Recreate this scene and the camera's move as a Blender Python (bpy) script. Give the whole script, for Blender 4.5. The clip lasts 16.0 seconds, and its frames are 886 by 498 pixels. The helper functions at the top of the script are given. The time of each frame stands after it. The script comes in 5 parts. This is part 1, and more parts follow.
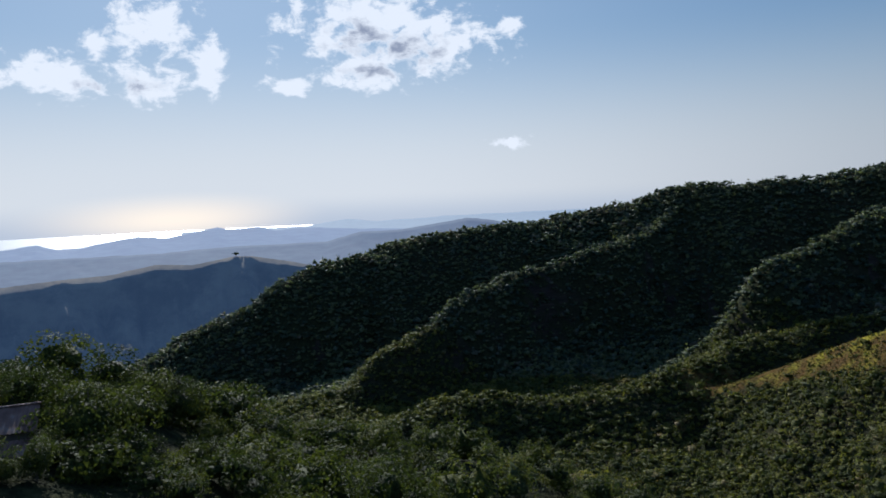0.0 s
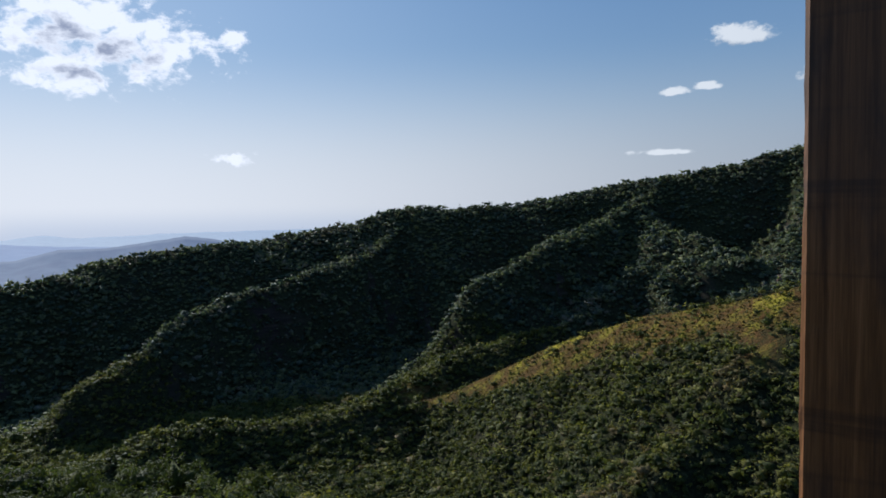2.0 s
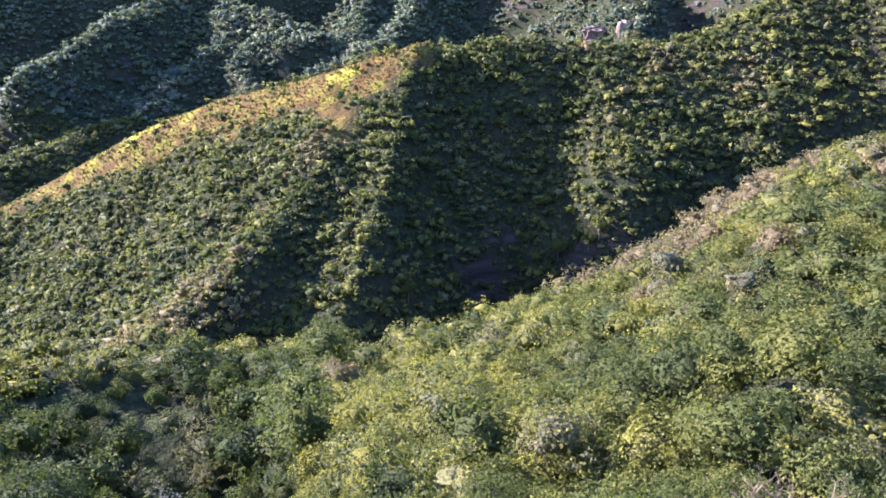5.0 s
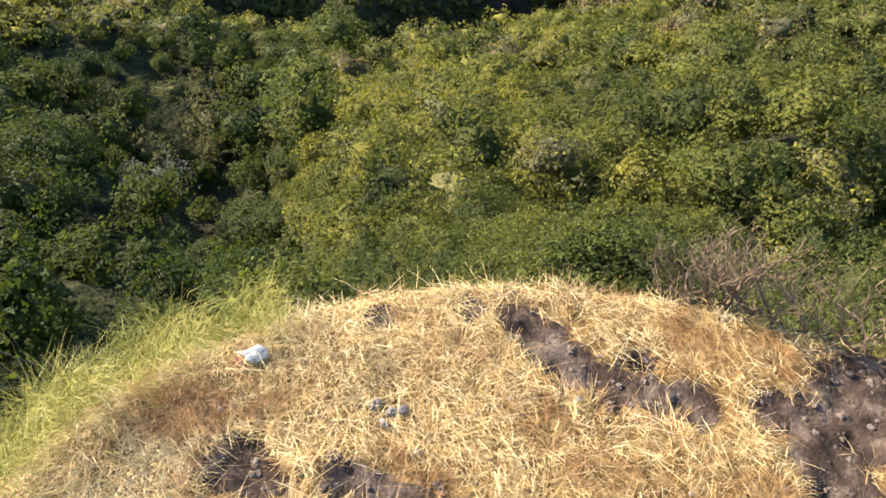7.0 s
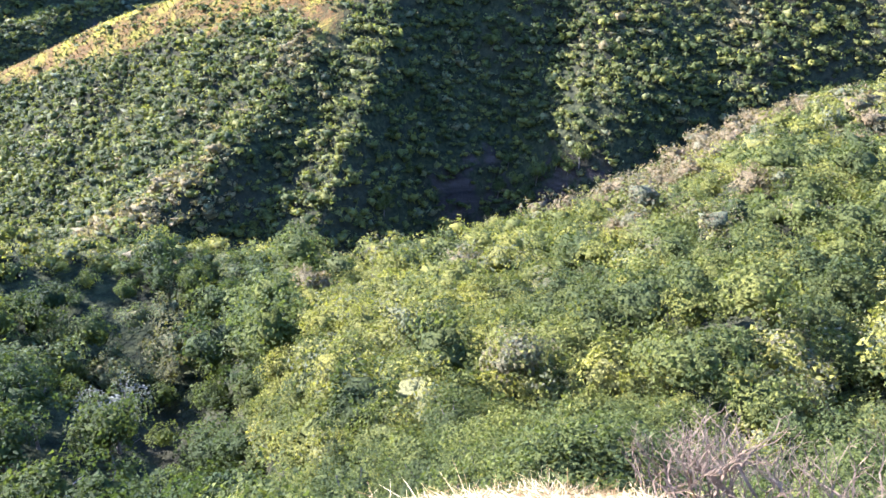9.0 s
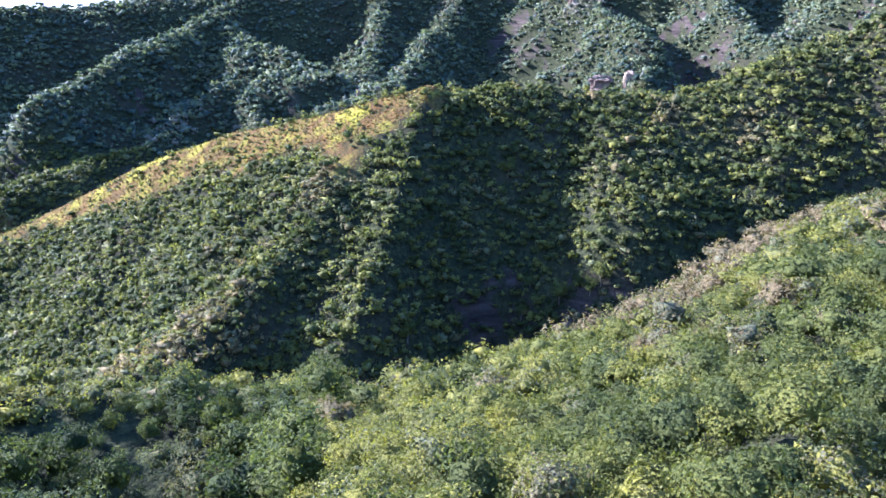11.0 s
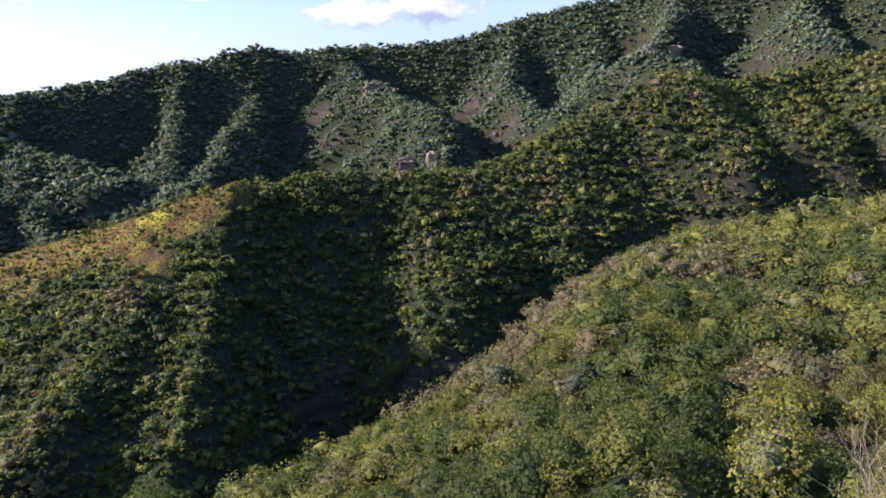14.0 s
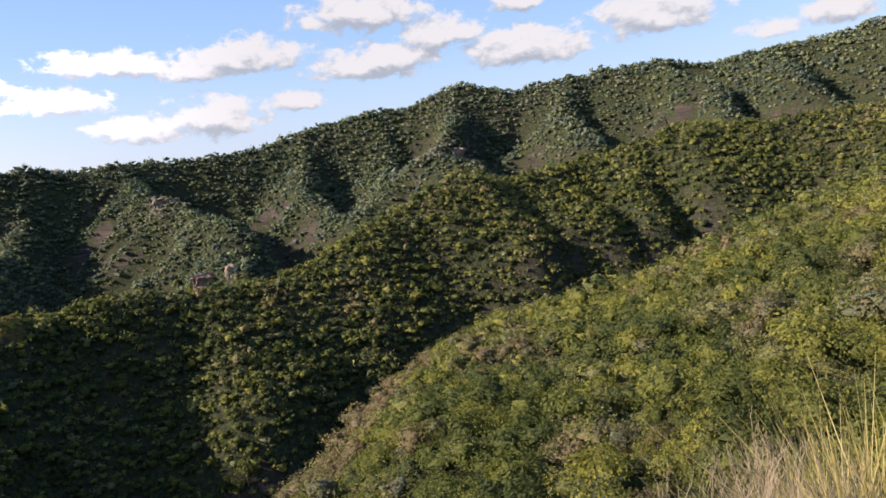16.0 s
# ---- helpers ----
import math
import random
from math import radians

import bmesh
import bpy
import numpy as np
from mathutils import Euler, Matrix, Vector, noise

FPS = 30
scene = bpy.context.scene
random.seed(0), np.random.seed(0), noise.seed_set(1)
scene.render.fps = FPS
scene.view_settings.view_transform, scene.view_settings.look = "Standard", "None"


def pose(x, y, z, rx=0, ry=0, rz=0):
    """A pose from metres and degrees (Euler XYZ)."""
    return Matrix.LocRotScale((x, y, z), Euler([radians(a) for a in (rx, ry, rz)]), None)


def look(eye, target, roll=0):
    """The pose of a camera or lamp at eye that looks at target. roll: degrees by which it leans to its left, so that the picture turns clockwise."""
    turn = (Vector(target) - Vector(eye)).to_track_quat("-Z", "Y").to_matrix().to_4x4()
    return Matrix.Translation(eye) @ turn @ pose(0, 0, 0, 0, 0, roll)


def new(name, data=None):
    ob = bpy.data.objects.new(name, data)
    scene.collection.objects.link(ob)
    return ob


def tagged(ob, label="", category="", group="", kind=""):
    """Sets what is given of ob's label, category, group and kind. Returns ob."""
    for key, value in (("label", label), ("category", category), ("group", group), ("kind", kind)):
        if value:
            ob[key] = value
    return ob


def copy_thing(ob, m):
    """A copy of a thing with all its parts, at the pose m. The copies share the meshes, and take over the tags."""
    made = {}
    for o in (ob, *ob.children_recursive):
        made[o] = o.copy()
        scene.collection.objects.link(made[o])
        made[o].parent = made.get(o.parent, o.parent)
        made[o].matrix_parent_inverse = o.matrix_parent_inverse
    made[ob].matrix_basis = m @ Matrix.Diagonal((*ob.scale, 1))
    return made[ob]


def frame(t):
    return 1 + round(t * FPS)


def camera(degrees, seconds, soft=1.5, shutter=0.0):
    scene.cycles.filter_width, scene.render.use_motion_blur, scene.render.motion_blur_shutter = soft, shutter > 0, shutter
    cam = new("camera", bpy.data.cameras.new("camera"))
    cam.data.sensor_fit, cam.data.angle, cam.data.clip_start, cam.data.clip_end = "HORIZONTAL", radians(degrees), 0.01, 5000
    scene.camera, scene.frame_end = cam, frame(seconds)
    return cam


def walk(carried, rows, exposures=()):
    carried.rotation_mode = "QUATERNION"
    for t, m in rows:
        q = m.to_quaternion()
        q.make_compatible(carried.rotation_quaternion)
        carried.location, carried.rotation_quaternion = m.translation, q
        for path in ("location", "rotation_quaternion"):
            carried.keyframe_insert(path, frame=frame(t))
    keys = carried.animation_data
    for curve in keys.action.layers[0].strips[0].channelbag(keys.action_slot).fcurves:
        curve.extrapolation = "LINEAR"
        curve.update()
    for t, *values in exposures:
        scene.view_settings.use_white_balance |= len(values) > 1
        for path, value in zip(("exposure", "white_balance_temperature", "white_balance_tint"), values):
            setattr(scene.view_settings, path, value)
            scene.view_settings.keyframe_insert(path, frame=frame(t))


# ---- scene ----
cam = camera(62.9, 16.0, soft=1.6)
EYE = 4.5
POST_X, POST_Y = -0.12, 0.325
# seconds, x, y (from the corner of the wooden post), yaw, pitch, roll
ROWS = [
    (0.0, -0.860, -0.40, 0.00, -4.20, 2.30),
    (0.5, -0.790, -0.40, -5.88, -4.20, 1.97),
    (1.0, -0.720, -0.39, -10.74, -3.98, 1.93),
    (1.5, -0.640, -0.38, -15.68, -3.62, 1.39),
    (2.0, -0.560, -0.375, -21.45, -3.18, 0.74),
    (2.5, -0.506, -0.384, -26.44, -2.82, 0.58),
    (3.0, -0.384, -0.405, -30.05, -3.18, 1.11),
    (3.5, -0.184, -0.371, -33.81, -5.14, 0.68),
    (4.0, -0.014, -0.340, -42.25, -9.60, 0.94),
    (4.5, 0.090, -0.330, -51.23, -14.16, -0.25),
    (5.0, 0.130, -0.325, -53.56, -20.53, 0.04),
    (5.2, 0.135, -0.322, -52.60, -23.40, -0.40),
    (6.2, 0.140, -0.315, -49.60, -37.00, -3.80),
    (7.3, 0.140, -0.310, -49.00, -44.30, -6.70),
    (7.5, 0.140, -0.310, -50.53, -43.79, -6.65),
    (8.0, 0.140, -0.310, -52.19, -37.28, -6.50),
    (8.5, 0.140, -0.310, -53.14, -30.65, -5.42),
    (9.0, 0.140, -0.310, -53.49, -27.11, -4.79),
    (9.5, 0.140, -0.310, -53.60, -24.33, -3.85),
    (10.0, 0.140, -0.310, -53.07, -21.40, -3.22),
    (10.2, 0.140, -0.310, -52.80, -20.40, -3.05),
    (12.3, 0.145, -0.310, -54.30, -13.40, -1.70),
    (12.5, 0.150, -0.310, -55.78, -13.24, -1.36),
    (13.0, 0.155, -0.310, -60.70, -12.77, -0.34),
    (13.5, 0.160, -0.310, -64.65, -12.07, 0.81),
    (14.0, 0.165, -0.310, -67.95, -10.63, 1.81),
    (14.5, 0.170, -0.310, -71.40, -8.34, 3.00),
    (15.0, 0.175, -0.310, -75.44, -5.95, 4.33),
    (15.5, 0.180, -0.310, -80.02, -4.53, 5.06),
    (16.0, 0.185, -0.310, -83.73, -3.52, 5.60),
]
EXPOSURES = [(0.0, 0.3, 5700, 10), (2.0, 0.42, 5700, 12), (3.0, 0.6, 5750, 14), (3.6, 0.92, 5700, 16), (4.0, 1.42, 5550, 19), (4.5, 2.0, 5450, 22), (5.2, 3.15, 5350, 38), (7.3, 2.25, 6900, 12), (8.0, 2.4, 6400, 11), (8.5, 2.85, 5600, 16), (9.0, 3.4, 5200, 26), (10.2, 3.75, 4800, 30), (12.3, 1.5, 5150, 25), (13.0, 1.92, 5350, 28), (14.0, 1.85, 5650, 27), (16.0, 1.68, 6500, 22)]
walk(cam, [(t, pose(x + POST_X, y + POST_Y, EYE, 90 + pitch, roll, yaw)) for t, x, y, yaw, pitch, roll in ROWS], EXPOSURES)

# ---- light ----
SUN_AZ, SUN_EL = -18.0, 27.0     # degrees to the right of +y, and above the horizon
sun_to = Vector((math.sin(radians(SUN_AZ)) * math.cos(radians(SUN_EL)), math.cos(radians(SUN_AZ)) * math.cos(radians(SUN_EL)), math.sin(radians(SUN_EL))))
sun = new("sun", bpy.data.lights.new("sun", "SUN"))
sun.data.energy, sun.data.angle, sun.data.color = 5.0, radians(0.6), (1.0, 0.93, 0.82)
sun.matrix_world = look((0, 0, 60), Vector((0, 0, 60)) - sun_to)


class Nodes:
    """Short writing of node trees."""

    def __init__(self, tree):
        self.tree = tree
        tree.nodes.clear()

    def add(self, kind, inputs=None, **props):
        n = self.tree.nodes.new(kind)
        for k, v in props.items():
            setattr(n, k, v)
        for k, v in (inputs or {}).items():
            if isinstance(v, bpy.types.NodeSocket):
                self.tree.links.new(v, n.inputs[k])
            else:
                n.inputs[k].default_value = v
        return n

    def math(self, op, a, b=0.0, c=0.0, clamp=False):
        return self.add("ShaderNodeMath", {0: a, 1: b, 2: c}, operation=op, use_clamp=clamp).outputs[0]

    def mix(self, fac, a, b, blend="MIX"):
        n = self.add("ShaderNodeMix", {0: fac, 6: a, 7: b}, data_type="RGBA", blend_type=blend)
        return n.outputs[2]

    def step(self, v, lo, hi, to0=0.0, to1=1.0):
        return self.add("ShaderNodeMapRange", {0: v, 1: lo, 2: hi, 3: to0, 4: to1}, interpolation_type="SMOOTHSTEP").outputs[0]

    def noise(self, vec, scale, detail=4.0, rough=0.55, dist=0.0):
        return self.add("ShaderNodeTexNoise", {"Vector": vec, "Scale": scale, "Detail": detail, "Roughness": rough, "Distortion": dist}).outputs[0]

    def ramp(self, fac, stops):
        n = self.add("ShaderNodeValToRGB", {0: fac})
        e = n.color_ramp.elements
        e[0].position, e[0].color = stops[0][0], (*stops[0][1], 1)
        e[1].position, e[1].color = stops[-1][0], (*stops[-1][1], 1)
        for p, c in stops[1:-1]:
            e.new(p).color = (*c, 1)
        return n.outputs[0]


# clouds: bearing, elevation, half width, half height in degrees
CLOUDS_SUNWARD = [(-5.6, 13.2, 5.2, 3.0), (-0.8, 11.8, 4.8, 2.2), (-5.6, 9.9, 3.4, 1.6), (-11.6, 8.6, 1.8, 0.6), (-20.9, 12.8, 2.7, 2.0), (-17.3, 10.5, 1.2, 1.7), (-27.3, 9.2, 3.2, 1.5), (-21.4, 8.9, 2.6, 1.4), (-25, 11.2, 0.9, 1.0), (5.7, 12.5, 1.0, 0.9), (5.5, 4.0, 1.2, 0.5)]
CLOUD_CORES = [(-1.6, 10.9, 2.4, 1.3), (-6.2, 12.6, 2.0, 1.0), (-4.0, 11.6, 4.6, 1.0), (-5.0, 9.8, 2.6, 0.6), (-23.5, 8.7, 3.0, 0.6)]
CLOUDS_FAR = [(43.4, 12.0, 2.0, 0.8), (39.2, 8.4, 1.0, 0.35), (41.4, 8.7, 0.9, 0.35), (38.5, 4.0, 2.0, 0.25), (50.7, 9.0, 2.5, 0.8), (52.4, 10.4, 1.5, 0.8), (56.9, 9.4, 3.4, 1.1), (60.2, 11.9, 4.6, 1.1), (62, 7.4, 3.2, 1.1), (66, 11.3, 3.0, 0.9), (69.8, 12.3, 4.6, 1.5), (79.9, 11.2, 5.2, 1.4), (84.8, 12.9, 3.6, 1.3), (91.2, 11.3, 4.6, 1.8), (56.4, 9.2, 3.1, 0.9), (67.2, 7.9, 3.3, 1.8), (73.5, 8.8, 1.7, 1.0), (78.9, 14.9, 4.9, 1.7), (90.8, 14.7, 2.4, 1.0), (101.1, 12.1, 4.6, 1.6), (108.9, 9.9, 1.9, 0.8), (113.3, 10.4, 2.6, 1.2)]

world = bpy.data.worlds.new("sky")
scene.world = world
world.use_nodes = True
N = Nodes(world.node_tree)
sky = N.add("ShaderNodeTexSky", sky_type="NISHITA", sun_disc=False, sun_elevation=radians(SUN_EL), sun_rotation=radians(SUN_AZ), altitude=400, air_density=1.0, dust_density=0.4, ozone_density=2.0)
way = N.add("ShaderNodeTexCoord").outputs["Generated"]
xyz = N.add("ShaderNodeSeparateXYZ", {0: way})
elev = N.math("MULTIPLY", N.math("ARCSINE", xyz.outputs[2]), 57.2958)
bear = N.math("MULTIPLY", N.math("ARCTAN2", xyz.outputs[0], xyz.outputs[1]), 57.2958)
plane = N.add("ShaderNodeCombineXYZ", {0: bear, 1: elev}).outputs[0]
blue = N.ramp(N.math("DIVIDE", elev, 60.0), [(0.0, (0.40, 0.45, 0.50)), (0.13, (0.28, 0.41, 0.52)), (0.27, (0.19, 0.335, 0.52)), (0.5, (0.19, 0.39, 0.74)), (1.0, (0.21, 0.42, 0.86))])
air = N.mix(0.55, N.mix(1.0, sky.outputs[0], (0.075, 0.075, 0.075, 1), "MULTIPLY"), blue)
from_sun = N.add("ShaderNodeVectorMath", {0: plane, 1: (SUN_AZ, 0, 0)}, operation="SUBTRACT").outputs[0]
sunward = N.step(N.math("ABSOLUTE", N.add("ShaderNodeSeparateXYZ", {0: from_sun}).outputs[0]), 5.0, 58.0, 1.0, 0.0)
air = N.mix(N.math("MULTIPLY", sunward, 0.45), air, (0.54, 0.68, 0.82, 1))
wide = N.step(N.math("ABSOLUTE", N.add("ShaderNodeSeparateXYZ", {0: from_sun}).outputs[0]), 10.0, 90.0, 1.0, 0.0)
haze = N.mix(wide, (0.29, 0.325, 0.36, 1), (0.86, 0.855, 0.83, 1))
air = N.mix(N.step(elev, 13.0, 0.5, 0.0, 0.92), air, haze)
air = N.mix(N.step(elev, 0.6, -1.8, 0.0, 0.45), air, (0.36, 0.45, 0.60, 1))
glow = N.add("ShaderNodeVectorMath", {0: N.add("ShaderNodeMapping", {"Vector": plane, "Location": (20.5 / 12.0, 1.0 / 2.3, 0), "Scale": (1 / 12.0, 1 / 2.3, 1)}).outputs[0]}, operation="LENGTH").outputs[1]
air = N.mix(N.step(glow, 1.0, 0.0, 0.0, 0.9), air, (1.35, 1.12, 0.86, 1))


def cloud_cover(clouds, rise=0.0, base=1.0):
    """How deep a direction, raised by some degrees, lies inside the nearest cloud: 1 at its middle, 0 at its rim,
    below 0 outside. base: how much flatter the clouds are below than above."""
    near = None
    for a, e, w, h in clouds:
        w, h = w * 1.08, h * 1.08
        p = N.add("ShaderNodeMapping", {"Vector": plane, "Location": (-a / w, (rise - e) / h, 0), "Scale": (1 / w, 1 / h, 1)}).outputs[0]
        if base > 1:
            q = N.add("ShaderNodeSeparateXYZ", {0: p})
            p = N.add("ShaderNodeCombineXYZ", {0: q.outputs[0], 1: N.math("MAXIMUM", q.outputs[1], N.math("MULTIPLY", q.outputs[1], base * -1.0))}).outputs[0]
        d = N.add("ShaderNodeVectorMath", {0: p}, operation="LENGTH").outputs[1]
        near = d if near is None else N.math("MINIMUM", near, d)
    return N.math("SUBTRACT", 1.0, near)


def cloud_noise(shift, scale):
    p = N.add("ShaderNodeVectorMath", {0: plane, 1: (*shift, 0)}, operation="ADD").outputs[0]
    return N.noise(N.add("ShaderNodeMapping", {"Vector": p, "Scale": (0.8, 1.15, 1)}).outputs[0], scale, 9, 0.62, 0.25)


puff = cloud_noise((0, 0), 0.62)
low = cloud_noise((0.15, 0.8), 0.62)
inside = N.math("ADD", cloud_cover(CLOUDS_SUNWARD), N.math("MULTIPLY", N.math("SUBTRACT", puff, 0.46), 4.2))
core = N.math("ADD", cloud_cover(CLOUD_CORES), N.math("MULTIPLY", N.math("SUBTRACT", cloud_noise((3.1, 7.7), 0.8), 0.5), 2.6))
thick = N.math("MULTIPLY", N.step(core, -0.1, 1.0), N.step(inside, 0.3, 1.2))
air = N.mix(N.step(inside, 0.0, 0.75, 0.0, 0.95), air, N.mix(thick, (1.02, 1.02, 1.02, 1), (0.34, 0.37, 0.46, 1)))
cover = cloud_cover(CLOUDS_FAR, 0.0, 1.5)
inside = N.math("ADD", cover, N.math("MULTIPLY", N.math("SUBTRACT", puff, 0.43), 2.6))
towards_top = N.math("SUBTRACT", cover, cloud_cover(CLOUDS_FAR, 0.9, 1.5))
relief = N.step(N.math("ADD", N.math("MULTIPLY", towards_top, 0.9), N.math("MULTIPLY", N.math("SUBTRACT", puff, low), 2.2)), -0.50, 0.36)
lit_cloud = N.step(bear, 40.0, 72.0, 0.78, 0.36)
air = N.mix(N.step(inside, 0.02, 0.5, 0.0, 0.93), air, N.mix(1.0, N.mix(relief, (0.54, 0.61, 0.67, 1), (1.08, 1.09, 1.05, 1)), N.add("ShaderNodeCombineColor", {0: lit_cloud, 1: lit_cloud, 2: lit_cloud}).outputs[0], "MULTIPLY"))
back = N.add("ShaderNodeBackground", {"Color": air, "Strength": 0.7})
N.add("ShaderNodeOutputWorld", {"Surface": back.outputs[0]})


# ---- terrain ----
rng = np.random.default_rng(7)
TABLE = rng.random((256, 256))


def value_noise(x, y):
    xi, yi = np.floor(x).astype(int), np.floor(y).astype(int)
    fx, fy = x - xi, y - yi
    fx, fy = fx * fx * (3 - 2 * fx), fy * fy * (3 - 2 * fy)
    g = lambda a, b: TABLE[a & 255, b & 255]
    return (g(xi, yi) * (1 - fx) + g(xi + 1, yi) * fx) * (1 - fy) + (g(xi, yi + 1) * (1 - fx) + g(xi + 1, yi + 1) * fx) * fy


def fbm(x, y, octaves=4):
    s, a, out = 1.0, 0.5, 0.0
    for k in range(octaves):
        out = out + a * (value_noise(x * s + 17.3 * k, y * s + 5.1 * k) - 0.5)
        s, a = s * 2.03, a * 0.5
    return out


def at(az, dist, el, drop=0.0):
    """A place from its bearing, its distance and its elevation as seen from the eye."""
    a = radians(az)
    return (dist * math.sin(a), dist * math.cos(a), EYE + dist * math.tan(radians(el)) - drop)


# crest lines: bearing, distance, elevation of the tree tops
FAR_RIDGE = [(-34, 600, -17), (-22.5, 640, -10.8), (-17, 660, -8.2), (-12, 680, -5.4), (-4, 700, -3.3), (5, 710, -2.2), (12.9, 720, -1.2), (17.5, 720, -0.2), (27.7, 725, 0.7), (38, 730, 2.1), (49.5, 740, 4.4), (54.5, 745, 5.3), (58, 750, 4.95), (67, 755, 5.75), (70, 755, 5.7), (76.3, 760, 7.6), (80.8, 760, 7.9), (86, 760, 9.0), (90, 760, 8.4), (96, 755, 8.7), (101.6, 750, 9.3), (104.3, 750, 8.5), (111.7, 745, 8.9), (115, 740, 9.5), (135, 700, 10)]
SPURS_WEST = [
    [(38, 722, 1.6), (36.6, 700, 0.8), (34.4, 660, -0.3), (30.1, 590, -2.2), (26.9, 530, -4.2), (24, 490, -6.0)],
    [(38, 715, 1.2), (36.5, 690, 0.3), (38, 630, -1.9), (39.5, 570, -4.4), (40, 510, -7.2)],
    [(38.6, 650, -1.0), (41.2, 590, -2.4), (43.2, 550, -3.8), (44.2, 535, -7.5)],
    [(49.5, 735, 3.8), (48.1, 690, 2.0), (48.7, 640, 0.0), (46.6, 590, -2.0), (46, 530, -5.2)],
    [(54, 742, 5.0), (53.6, 690, 2.1), (53.6, 640, 0.4), (51.3, 580, -1.9), (47.2, 510, -4.9)],
]
SPURS_MIDDLE = [
    [(60, 745, 4.9), (61.4, 720, 4.2), (62.6, 660, 2.9), (65.3, 590, 1.3), (67.1, 530, -0.1), (68.2, 480, -3.2)],
    [(74, 755, 6.3), (73.5, 720, 4.3), (73.8, 650, 2.0), (75.5, 590, 0.1), (76.9, 550, -0.9)],
    [(80, 755, 7.5), (79.6, 700, 3.8), (80.3, 650, 2.0), (79.3, 610, 0.2)],
    [(86, 755, 8.6), (85, 690, 6.2), (83, 640, 4.4), (86, 590, 3.2)],
]
SPURS_EAST = [
    [(95, 750, 8.5), (93.3, 690, 6.4), (96, 620, 4.0)],
    [(101.6, 745, 9.0), (104.4, 690, 7.4), (105.6, 620, 5.0)],
    [(109, 740, 8.6), (111, 680, 6.4), (114, 620, 4.0)],
    [(18.3, 705, -0.8), (15, 650, -2.8), (9.7, 600, -4.4), (1.8, 530, -6.2), (-4, 460, -10.0)],
    [(37.5, 600, -3.2), (31.6, 500, -6.8), (22.6, 430, -9.8), (16.3, 390, -13.1)],
]
MID_RIDGE = [(-12, 330, -19.5), (-6, 340, -17.6), (-0.4, 360, -15.9), (3.7, 370, -15.5), (9, 380, -15.9), (15.6, 385, -15.3), (20.3, 385, -14.6), (24.2, 375, -13.0), (28.6, 358, -11.15), (32.3, 342, -9.5), (36.6, 325, -8.1), (41, 309, -7.2), (46.9, 292, -5.9), (52, 285, -4.7), (54.2, 287, -5.0), (57.2, 292, -4.1), (60.7, 295, -4.0), (64, 300, -4.6), (70.6, 312, -4.3), (73, 320, -3.3), (77.2, 335, -1.2), (80, 345, 0.0), (82.8, 355, 1.8), (85.4, 365, 2.8), (88.5, 380, 1.5), (96, 405, 2.9), (100, 415, 3.5), (102, 420, 4.3), (110, 430, 3.9), (116, 435, 4.1), (135, 445, 5)]
MID_SPUR = [(52, 284, -4.9), (47.6, 268, -9.0), (44.2, 250, -12.2), (41.5, 232, -16.0), (35, 205, -21.3), (29.5, 188, -24.5)]
NEAR_RIM = [(-50, 75, -5), (-32, 78, -8.6), (-25, 80, -11), (-20, 82, -13.4), (-15, 85, -15.4), (1.7, 96, -19.1), (10, 102, -21.6), (17, 106, -24), (33, 106, -25.8), (41, 106, -27.2), (46.5, 108, -28.7), (51.4, 112, -27.1), (56, 115, -25.9), (65, 120, -22.4), (68.7, 122, -20.4), (73.4, 130, -18.4), (75.6, 142, -15.8), (78.2, 152, -13.1), (81.6, 160, -10.5), (85, 165, -9.4), (89.8, 175, -8.7), (97, 190, -7.0), (100.5, 195, -5.8), (104.6, 200, -4.0), (112.2, 210, -1.0), (115, 215, -0.2), (135, 225, 3)]


def tent(X, Y, line, drop, front, behind, rounding, gully=0.0, gully_width=60.0, gully_reach=120.0, seed=0.0, foot=None):
    """The height of a ridge: its crest, falling off to both sides, cut by gullies."""
    P = np.array([at(*p, drop) for p in line])
    best = np.full(X.shape, 1e12)
    z, s, side = np.zeros(X.shape), np.zeros(X.shape), np.zeros(X.shape)
    run = 0.0
    for a, b in zip(P[:-1], P[1:]):
        dx, dy = b[0] - a[0], b[1] - a[1]
        L = math.hypot(dx, dy)
        u = np.clip(((X - a[0]) * dx + (Y - a[1]) * dy) / (L * L), 0, 1)
        d2 = (X - a[0] - u * dx) ** 2 + (Y - a[1] - u * dy) ** 2
        m = d2 < best
        best = np.where(m, d2, best)
        z = np.where(m, a[2] + u * (b[2] - a[2]), z)
        s = np.where(m, run + u * L, s)
        side = np.where(m, np.sign((X - a[0]) * dy - (Y - a[1]) * dx), side)
        run += L
    d = np.sqrt(best)
    k = np.where(side > 0, front, behind)
    h = z - k * (np.sqrt(d * d + rounding * rounding) - rounding)
    if foot:
        h = h - foot[1] * np.maximum(d - foot[0] - 40 * fbm(X / 60, Y / 60, 3), 0)
    if gully:
        w = s / gully_width + seed + 0.9 * fbm(X / 90 + seed, Y / 90, 3)
        v = 1 - np.abs(2 * (value_noise(w, w * 0 + seed) - 0.5)) * 1.6
        v = np.clip(v, 0, 1)
        e = np.clip(d / gully_reach, 0, 1)
        h = h - gully * v * e * e * (3 - 2 * e)
    return h


